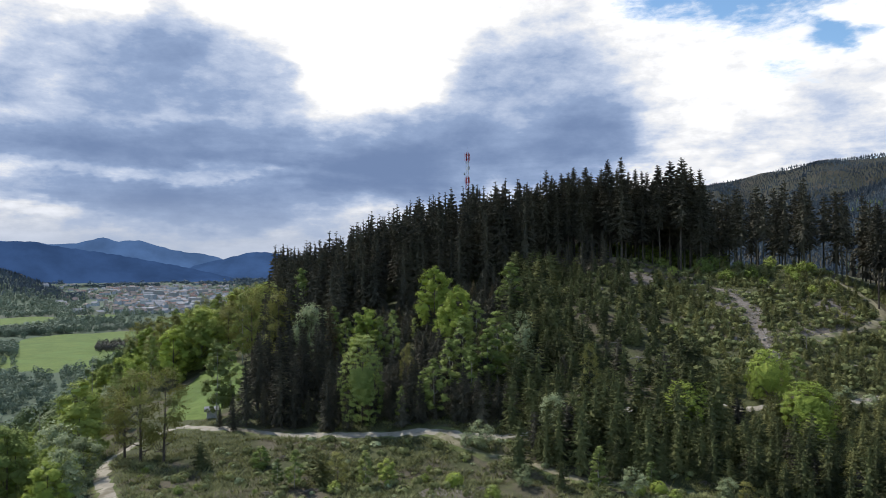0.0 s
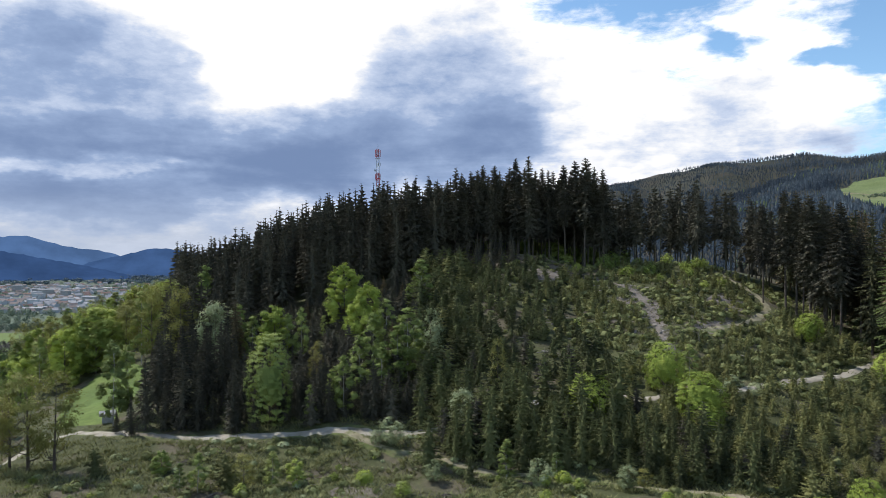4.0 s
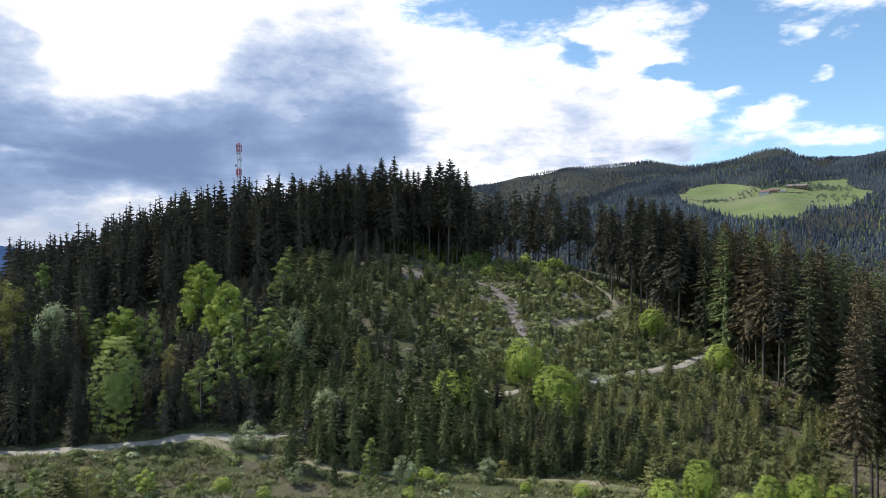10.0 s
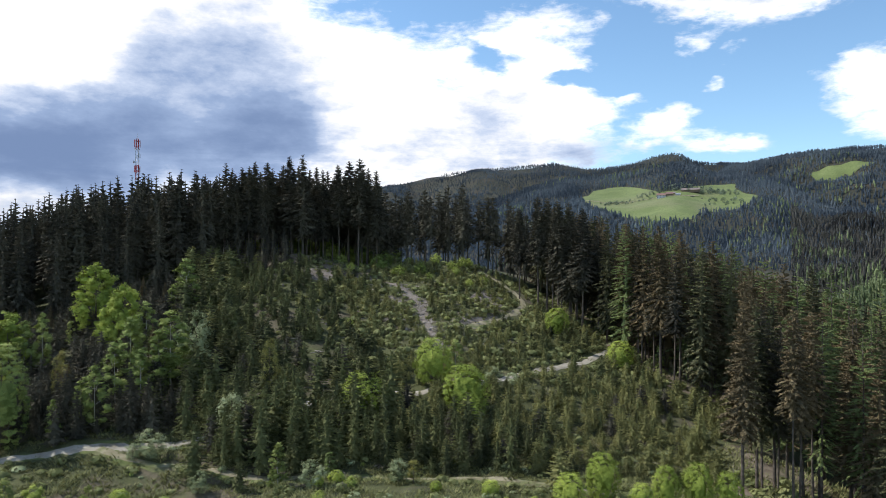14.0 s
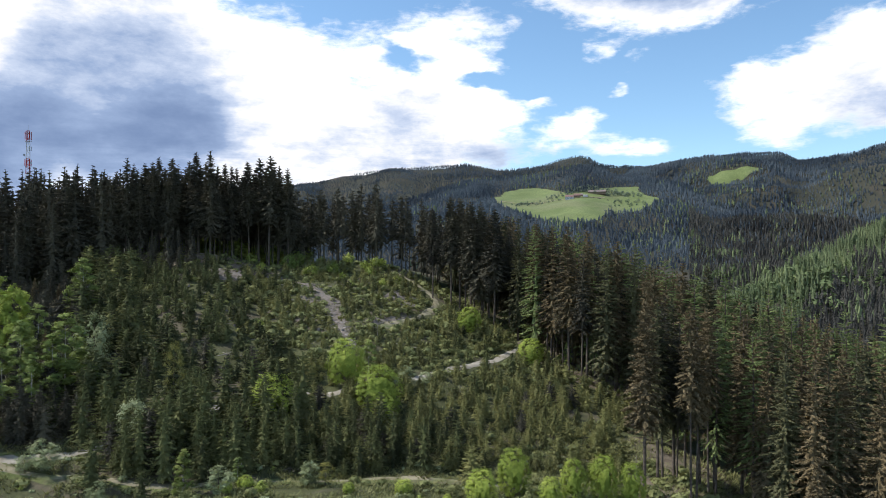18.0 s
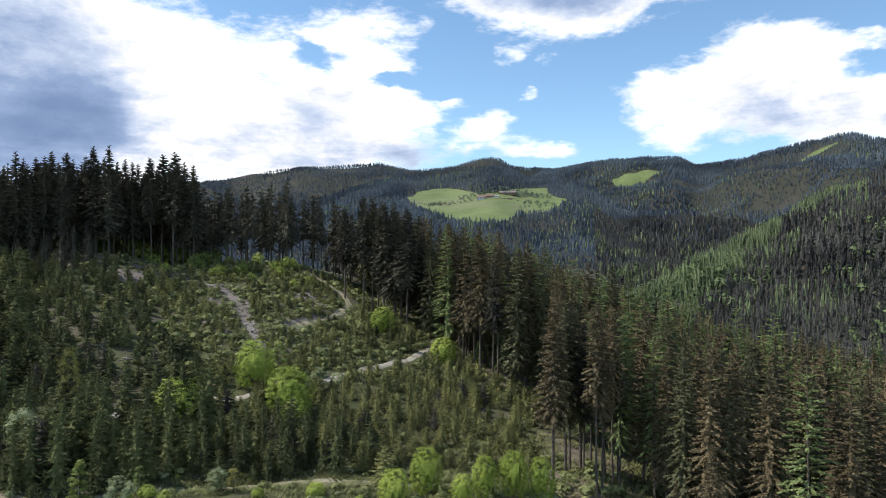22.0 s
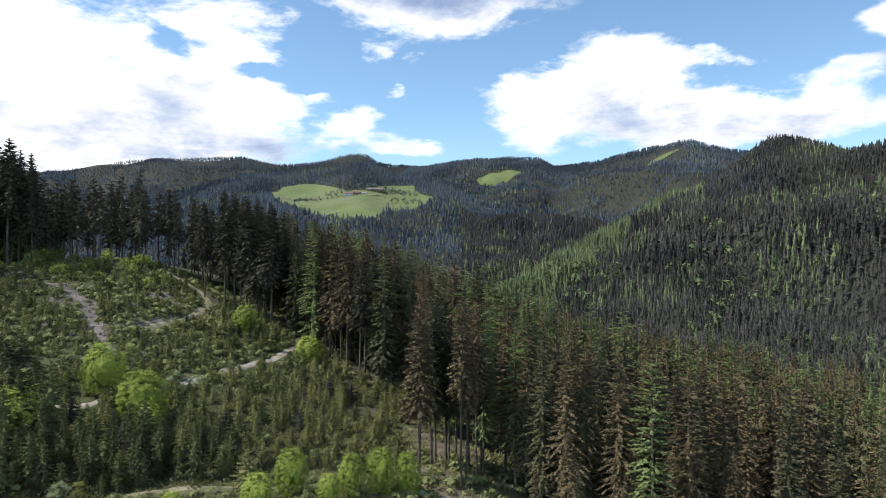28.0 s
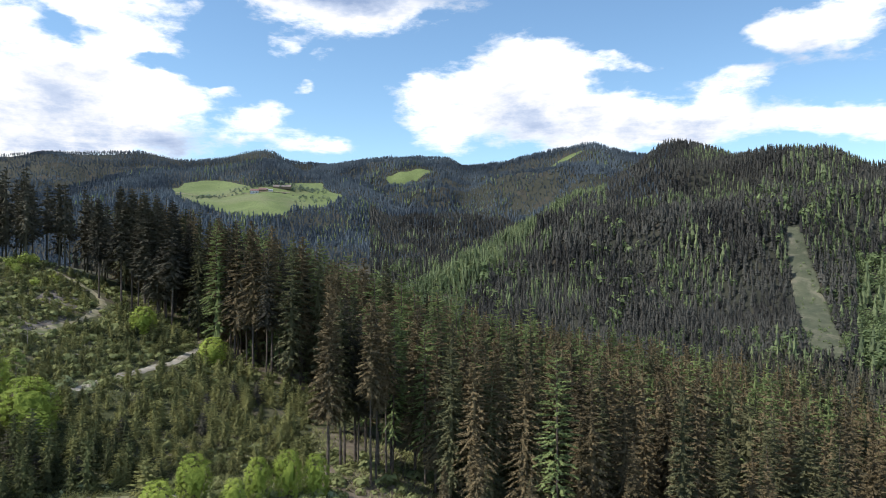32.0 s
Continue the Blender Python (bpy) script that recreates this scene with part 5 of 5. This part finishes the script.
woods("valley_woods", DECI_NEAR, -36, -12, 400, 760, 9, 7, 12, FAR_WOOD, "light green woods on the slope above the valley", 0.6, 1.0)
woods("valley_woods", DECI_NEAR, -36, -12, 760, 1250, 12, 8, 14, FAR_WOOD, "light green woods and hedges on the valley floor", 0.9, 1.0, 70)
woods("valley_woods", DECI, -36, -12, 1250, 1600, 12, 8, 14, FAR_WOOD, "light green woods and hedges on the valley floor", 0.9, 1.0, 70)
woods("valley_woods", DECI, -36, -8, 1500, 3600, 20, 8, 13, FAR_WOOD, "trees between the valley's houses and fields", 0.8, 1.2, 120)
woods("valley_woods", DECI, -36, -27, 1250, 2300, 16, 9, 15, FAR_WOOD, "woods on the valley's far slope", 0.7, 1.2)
woods("valley_woods", DECI, -36, -8, 3200, 4700, 30, 12, 20, HAZE_WOOD, "distant woods tinted with blue haze at the valley's end", 0.8, 2.0, 150)
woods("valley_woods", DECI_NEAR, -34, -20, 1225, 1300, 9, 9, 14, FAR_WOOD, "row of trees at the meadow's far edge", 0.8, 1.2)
woods("valley_woods", DECI, 38.2, 43, 1655, 1690, 9, 4, 8, FAR_WOOD, "hedge of low trees across the pasture", 0.6, 1.2, 0, True)
woods("valley_woods", DECI_NEAR, 41.0, 48.6, 1690, 1730, 9, 6, 11, FAR_WOOD, "fruit trees round the mountain farm", 0.7, 1.2, 0, True)
woods("valley_woods", DECI_NEAR, 46.0, 50.0, 1560, 1660, 13, 6, 12, FAR_WOOD, "scattered trees at the lower end of the pasture", 0.4, 1.2, 0, True)
woods("mountain_forest", DECI_NEAR, 84.6, 88.4, 620, 870, 6, 1.5, 5, SLOPE_WOOD, "low scrub on the cleared strip", 0.5, 1.3, 0, True)
woods("valley_woods", DECI_NEAR, -36, -31.2, 880, 1150, 11, 9, 13, FAR_WOOD, "pale green trees at the end of the hay meadow", 0.85, 1.1, 0, True)
woods("valley_grove", DECI_NEAR, -26.2, -23.3, 965, 1070, 7, 9, 12, BROWN_WOOD, "dark leafless grove standing in the meadow", 1.0, 1.0, 0, True)

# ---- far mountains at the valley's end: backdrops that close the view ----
# glowing colour stands for the blue haze; these slopes take no sunlight
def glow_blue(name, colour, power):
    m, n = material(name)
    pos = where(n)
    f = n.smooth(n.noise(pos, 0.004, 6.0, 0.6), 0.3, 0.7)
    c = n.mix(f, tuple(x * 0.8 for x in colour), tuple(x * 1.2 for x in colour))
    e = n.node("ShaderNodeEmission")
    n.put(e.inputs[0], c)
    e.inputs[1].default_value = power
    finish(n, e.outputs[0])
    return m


def backdrop(a0, a1, r, elev, mat, label, seed):
    a = np.linspace(a0, a1, 160)
    top = curve(a, elev) + 0.05 * np.sin(a * 3.1 + seed) * np.sin(a * 1.7) + 0.02 * np.sin(a * 11 + seed)
    rows_ = []
    for k, f in enumerate((0.0, 0.35, 0.7, 1.0)):
        x, y = xy(a, r - (1 - f) * 260)
        z = CAM_Z - 118 + (r * tan(top) + 118) * f
        rows_.append(np.stack([x, y, z], 1))
    x, y = xy(a, r + 120)
    rows_.append(np.stack([x, y, np.full(len(a), CAM_Z - 118.0)], 1))
    V = np.concatenate(rows_)
    F = []
    for k in range(4):
        for j in range(159):
            p = k * 160 + j
            F += [(p, p + 1, p + 161), (p, p + 161, p + 160)]
    return tagged(new("backdrop", mesh("backdrop", V, F, mat)), label, "mountains", kind="structure")


backdrop(-60, -4, 4800, [-60, 2.2, -40, 1.3, -32.2, 1.4, -28.5, 1.25, -27.4, 1.35, -25.8, 1.78, -24.8, 1.5, -23.8, 1.58, -22, 1.15, -20.1, 0.72, -18.8, 0.55, -17.4, 0.2, -10, -1, -4, -2], glow_blue("glowing_blue_mountains", (0.085, 0.165, 0.350), 1.0), "hazy blue mountains behind the town", 1)
backdrop(-60, -4, 4600, [-60, -2, -24, -2, -19, -0.2, -17.2, 0.25, -14.8, 0.72, -13.2, 0.6, -12, 0.3, -8, -0.5, -4, -2], glow_blue("glowing_blue_hill", (0.055, 0.115, 0.270), 1.0), "wooded hill in glowing blue haze at the valley's end", 2)
backdrop(-60, -14, 4300, [-60, 3, -40, 1.9, -34, 1.3, -32.2, 1.42, -30.7, 1.45, -29, 1.1, -27.0, 0.85, -24.5, 0.4, -22.5, 0.05, -20, -0.5, -17, -1.2, -14, -2.5], glow_blue("glowing_blue_mountain_side", (0.042, 0.090, 0.220), 1.0), "wooded mountain side in glowing blue haze over the valley", 3)

# ---- radio mast on the hill top ----
RED = mottled("red_mast_paint", (0.45, 0.035, 0.03), (0.36, 0.03, 0.03), 0.8, 0.5)
WHITE = mottled("white_mast_paint", (0.72, 0.72, 0.72), (0.60, 0.60, 0.60), 0.8, 0.5)
GALV = mottled("grey_antenna_casing", (0.55, 0.56, 0.58), (0.42, 0.43, 0.45), 1.0, 0.5)


def radio_mast():
    mx, my, mz = spot_on(2.0, 262)
    tall = CAM_Z + 262 * float(tan(8.78)) - mz
    mast = thing("radio_mast", "red and white steel lattice radio mast with antennas", "mast")
    mast.location = (mx, my, mz)
    lev = np.concatenate([np.linspace(-0.5, tall - 14, 5)[:-1], [tall - 14, tall - 11.6, tall - 9, tall - 6.2, tall - 3.4, tall]])
    n = len(lev) - 1
    wd = np.interp(lev, [0, tall], [0.95, 0.42])
    for k in range(n):
        colour = RED if k in (n - 1, n - 4, n - 5, 1) else WHITE
        z0, z1, a, b = lev[k], lev[k + 1], wd[k], wd[k + 1]
        C0 = [np.array([sx * a, sy * a, z0]) for sx, sy in ((-1, -1), (1, -1), (1, 1), (-1, 1))]
        C1 = [np.array([sx * b, sy * b, z1]) for sx, sy in ((-1, -1), (1, -1), (1, 1), (-1, 1))]
        sec = part("mast_section", join([tube([C0[j], C1[j]], [0.09, 0.09], 6) for j in range(4)]), colour, mast, "red painted section" if colour is RED else "white painted section")
        for j in range(4):
            c, d = (j + 1) % 4, j
            mid_ = (C0[d] + C1[d]) / 2, (C0[c] + C1[c]) / 2
            for p_, q_ in ((C0[d], mid_[1]), (mid_[1], C1[d]), (C1[d], C1[c])):
                part("brace", tube([p_, q_], [0.05, 0.05], 4), colour, sec)
    for zz in (tall - 0.8, tall - 3.4, tall - 11.6):
        part("platform", join([box(-0.9, -0.9, zz - 0.06, 0.9, -0.7, zz), box(-0.9, 0.7, zz - 0.06, 0.9, 0.9, zz), box(-0.9, -0.7, zz - 0.06, -0.7, 0.7, zz), box(0.7, -0.7, zz - 0.06, 0.9, 0.7, zz)]), GALV, mast)
    for j in range(4):
        th = j * math.pi / 2 + 0.3
        for z0, mat, hh in ((tall - 2.9, RED, 2.6), (tall - 11.4, RED, 2.2), (tall - 6.4, GALV, 1.4)):
            x, y = 0.92 * math.cos(th), 0.92 * math.sin(th)
            V, F = box(-0.13, -0.08, 0, 0.13, 0.08, hh)
            V = V @ np.array(Matrix.Rotation(-th - math.pi / 2, 3, "Z")) + [x, y, z0]
            if mat is RED or j % 3 == 0:
                part("antenna", (V, F), mat, mast, "upright panel antenna")
    for zz, th in ((tall - 8, 3.9), (tall - 10.5, 5.2)):
        rim = np.array([(0.45 * math.cos(t), 0.0, 0.45 * math.sin(t)) for t in np.linspace(0, 6.283, 13)[:-1]])
        V = np.vstack([rim, rim * 0.5 + [0, 0.2, 0], [[0, 0.28, 0]]])
        F = [(j, (j + 1) % 12, 12 + j) for j in range(12)] + [((j + 1) % 12, 12 + (j + 1) % 12, 12 + j) for j in range(12)] + [(12 + j, 12 + (j + 1) % 12, 24) for j in range(12)]
        V = V @ np.array(Matrix.Rotation(-th, 3, "Z")) + [1.5 * math.cos(th), 1.5 * math.sin(th), zz]
        part("dish", (V, np.array(F)), GALV, mast, "round microwave dish")
    part("lightning_rod", tube([(0, 0, tall - 0.3), (0, 0, tall + 2.0)], [0.05, 0.02], 5), GALV, mast)


radio_mast()

# ---- houses ----
# white plaster, tinted faintly blue for the haze over the town
PLASTER = mottled("white_plaster", (0.62, 0.63, 0.65), (0.52, 0.53, 0.56), 0.3)
BLOCK = mottled("grey_render", (0.42, 0.41, 0.40), (0.34, 0.33, 0.33), 0.2)
CREAM = mottled("cream_plaster", (0.62, 0.54, 0.42), (0.55, 0.48, 0.38), 0.3)
TIMBER = mottled("weathered_timber_boards", (0.16, 0.11, 0.075), (0.24, 0.18, 0.13), 0.6)
TILE = mottled("red_brown_roof_tiles", (0.20, 0.12, 0.10), (0.27, 0.17, 0.15), 0.5)
SLATE = mottled("grey_roof_sheets", (0.26, 0.26, 0.28), (0.36, 0.36, 0.38), 0.5)
BROWN_ROOF = mottled("brown_eternit_roof", (0.20, 0.16, 0.15), (0.28, 0.23, 0.21), 0.5)
PANE = mottled("dark_window_glass", (0.05, 0.06, 0.07), (0.08, 0.09, 0.10), 0.5, 0.15, spec=0.6)


def gable(w_, d, z0, rise, over=0.5, thick=0.25):
    """A gable roof of two slabs, with the ridge along x."""
    V = []
    for dz in (0, thick):
        for x in (-w_ / 2 - over, w_ / 2 + over):
            V += [(x, -d / 2 - over, z0 - over * rise / (d / 2) + dz), (x, 0, z0 + rise + dz), (x, d / 2 + over, z0 - over * rise / (d / 2) + dz)]
    F = []
    for a, b, c, e in ((0, 1, 4, 3), (1, 2, 5, 4), (6, 9, 10, 7), (7, 10, 11, 8), (0, 6, 7, 1), (1, 7, 8, 2), (3, 4, 10, 9), (4, 5, 11, 10), (0, 3, 9, 6), (2, 8, 11, 5)):
        F += [(a, b, c), (a, c, e)]
    return np.array(V, float), np.array(F)


def walls(w_, d, h, rise):
    V = [(x, y, z) for x in (-w_ / 2, w_ / 2) for y, z in ((-d / 2, -1.5), (-d / 2, h), (0, h + rise), (d / 2, h), (d / 2, -1.5))]
    F = [(0, 1, 3), (0, 3, 4), (1, 2, 3), (5, 8, 6), (5, 9, 8), (6, 8, 7), (0, 5, 6), (0, 6, 1), (4, 3, 8), (4, 8, 9), (0, 4, 9), (0, 9, 5), (1, 6, 7), (1, 7, 2), (3, 2, 7), (3, 7, 8)]
    return np.array(V, float), np.array(F)


def building(name, label, category, a, r, turn, w_, d, h, rise, wall, roof, group="", windows=0, lift=0.0):
    x, y, z = spot_on(a, r)
    b = thing(name, label, category, group)
    b.matrix_basis = pose(x, y, z + lift, 0, 0, turn)
    body_ = part("wall", walls(w_, d, h, rise), wall, b)
    part("roof", gable(w_, d, h, rise), roof, b)
    for k in range(windows):
        for st in range(max(1, int(h // 3))):
            cx = -w_ / 2 + (k + 0.5) * w_ / windows
            win = part("window", box(cx - 0.6, -d / 2 - 0.06, 1.0 + 3 * st, cx + 0.6, -d / 2 + 0.05, 2.4 + 3 * st), PANE, b)
    return b


building("farmhouse", "white plastered farmhouse with a red-brown gable roof", "house", 42.85, 1640, -43, 19, 11, 6, 4.5, PLASTER, TILE, windows=6)
building("farmhouse", "timber farmhouse with a red-brown gable roof", "house", 43.45, 1652, -38, 15, 10, 5, 4.5, TIMBER, TILE, windows=4)
building("barn", "long timber barn with a brown roof", "barn", 45.0, 1690, -50, 40, 12, 4.5, 4.2, TIMBER, BROWN_ROOF)
building("shed", "low white shed beside the barn", "shed", 44.1, 1660, -45, 10, 7, 3.5, 2.0, PLASTER, SLATE)
building("shed", "small dark timber shed on the pasture", "shed", 43.75, 1668, -40, 9, 7, 3.5, 2.5, TIMBER, BROWN_ROOF)
building("garden_shed", "small white shed at the meadow's edge", "shed", -18.2, 143, 20, 1.7, 1.5, 1.4, 0.35, PLASTER, SLATE, lift=0.2)

# the town in the valley
rng = np.random.default_rng(23)
for k in range(400):
    a = rng.normal(-21.8, 2.6) if k < 330 else rng.uniform(-31, -14)
    r = rng.uniform(1620, 3300) if k < 330 else rng.uniform(2300, 3700)
    w_, d = rng.uniform(11, 22), rng.uniform(9, 13)
    building("town_house", "small plastered town house with a pitched roof", "house", a, r, rng.uniform(0, 180), w_, d, rng.uniform(5, 9), rng.uniform(3, 4.5), (PLASTER, PLASTER, CREAM)[int(rng.integers(3))], (TILE, SLATE, BROWN_ROOF, SLATE, BROWN_ROOF)[int(rng.integers(5))], "town houses")
for k in range(16):
    building("apartment_block", "pale apartment block with a low grey roof", "building", rng.normal(-22.4, 1.8), rng.uniform(1900, 3000), rng.uniform(-30, 30), rng.uniform(22, 45), 13, rng.uniform(11, 22), 1.0, (PLASTER, BLOCK)[k % 2], SLATE, "apartment blocks")
for k in range(9):
    building("factory_hall", "long low factory hall with a bright roof", "building", rng.uniform(-24, -15), rng.uniform(1600, 3000), rng.uniform(-20, 20), rng.uniform(45, 100), 28, 7, 1.2, BLOCK, (BLOCK, SLATE)[k % 2], "factory halls")
drape("road", [-36, 700, -32, 715, -28, 740, -24, 770, -20, 790], 7.0, ASPHALT, "grey country road along the valley floor", 0.3, 8)
drape("road", [-36, 640, -32, 655, -28, 680, -24, 700], 5.0, ASPHALT, "railway line along the valley floor", 0.3, 8)

# dead standing trees and stumps
DEAD = mottled("grey_dead_wood", (0.30, 0.27, 0.24), (0.20, 0.18, 0.155), 2.0)


def snag(a, r, h, seed):
    r_ = np.random.default_rng(seed)
    x, y, z = spot_on(a, r)
    t = thing("dead_tree", "bare grey dead trunk with broken branch stubs", "dead tree", "dead trees")
    t.location = (x, y, z - 0.1)
    part("trunk", stem(h, 0.06 + 0.008 * h, r_, 6, 0.05), DEAD, t)
    for k in range(7):
        zz, th, l = h * r_.uniform(0.3, 0.9), r_.uniform(0, 6.28), r_.uniform(0.4, 1.3)
        part("branch", tube([(0, 0, zz), (l * math.cos(th), l * math.sin(th), zz + 0.2 * l)], [0.03, 0.01], 4), DEAD, t)


for k, (a, r, h) in enumerate([(48.0, 97, 5.5), (-26.5, 190, 17), (-29.8, 200, 15), (-26.2, 194, 13), (27.3, 150, 4), (15.5, 132, 5), (19.9, 206, 9), (21.5, 205, 6)]):
    snag(a, r, h, k)
for k in range(46):
    a, r = rng.uniform(12, 33), rng.uniform(138, 204)
    x, y, z = spot_on(a, r)
    st = new("stump", mesh("stump", *tube([(0, 0, -0.3), (0, 0, 0.05), (0, 0, rng.uniform(0.3, 0.5))], [0.42, 0.32, 0.27], 8), DEAD))
    st.location = (x, y, z)
    tagged(st, "weathered grey tree stump on the clearing", "stump", "stumps")
for k in range(24):
    a, r = rng.uniform(-20, 46), rng.uniform(88, 112)
    x, y, z = spot_on(a, r)
    pile = thing("brush_pile", "heap of dry brown cut branches", "brushwood", "brush piles")
    pile.location = (x, y, z)
    for j in range(9):
        th, l = rng.uniform(0, 6.28), rng.uniform(0.7, 1.6)
        dx, dy = math.cos(th) * l, math.sin(th) * l
        part("branch", tube([(-dx, -dy, rng.uniform(0, 0.3)), (0, 0, rng.uniform(0.2, 0.6)), (dx, dy, rng.uniform(0, 0.4))], [0.05, 0.04, 0.015], 4), EARTH, pile)


def rock(seed):
    r_ = np.random.default_rng(seed)
    V, F = box(-0.5, -0.5, -0.3, 0.5, 0.5, 0.45)
    return V * r_.uniform(0.6, 1.2, (8, 3)), F, 0.75


STONE = mottled("grey_rubble_stone", (0.30, 0.27, 0.255), (0.42, 0.39, 0.37), 1.5)
t_ = rng.random(260)
a_ = curve(t_, [0, 18.2, 0.3, 20.2, 0.55, 22.4, 0.8, 24.0, 1.0, 25.4]) + rng.normal(0, 0.45, 260)
r_ = curve(t_, [0, 192, 0.3, 184, 0.55, 172, 0.8, 157, 1.0, 145]) + rng.normal(0, 1.5, 260)
X_, Y_ = xy(a_, r_)
stuff("rubble", join([many(rock(j), (X_[j::4], Y_[j::4]), rng.uniform(0.15, 0.5, len(X_[j::4])), rng) for j in range(4)]), STONE, "loose grey stones along the skid trail", "stones")
STICK = [(*tube([(-1.1, 0, 0.06), (0, 0.05, 0.16), (1.1, -0.05, 0.08)], [0.07, 0.06, 0.03], 4), 0.2), (*tube([(-0.6, 0, 0.05), (0.6, 0.1, 0.2)], [0.05, 0.02], 4), 0.2)]
t_ = rng.random(520)
a_ = curve(t_, [0, 21.8, 0.2, 22.7, 0.5, 23.4, 0.8, 24.4, 1.0, 25.4]) + rng.normal(0, 0.6, 520)
r_ = curve(t_, [0, 184, 0.2, 179, 0.5, 170, 0.8, 156, 1.0, 146]) + rng.normal(0, 2.0, 520)
b_ = rng.uniform(13.5, 31, 420)
X_, Y_ = xy(np.concatenate([a_, b_]), np.concatenate([r_, rng.uniform(140, 198, 420)]))
stuff("slash", join([many(STICK[j], (X_[j::2], Y_[j::2]), rng.uniform(0.12, 0.3, len(X_[j::2])), rng) for j in range(2)]), DEAD, "grey cut branches strewn over the clearing", "brushwood")
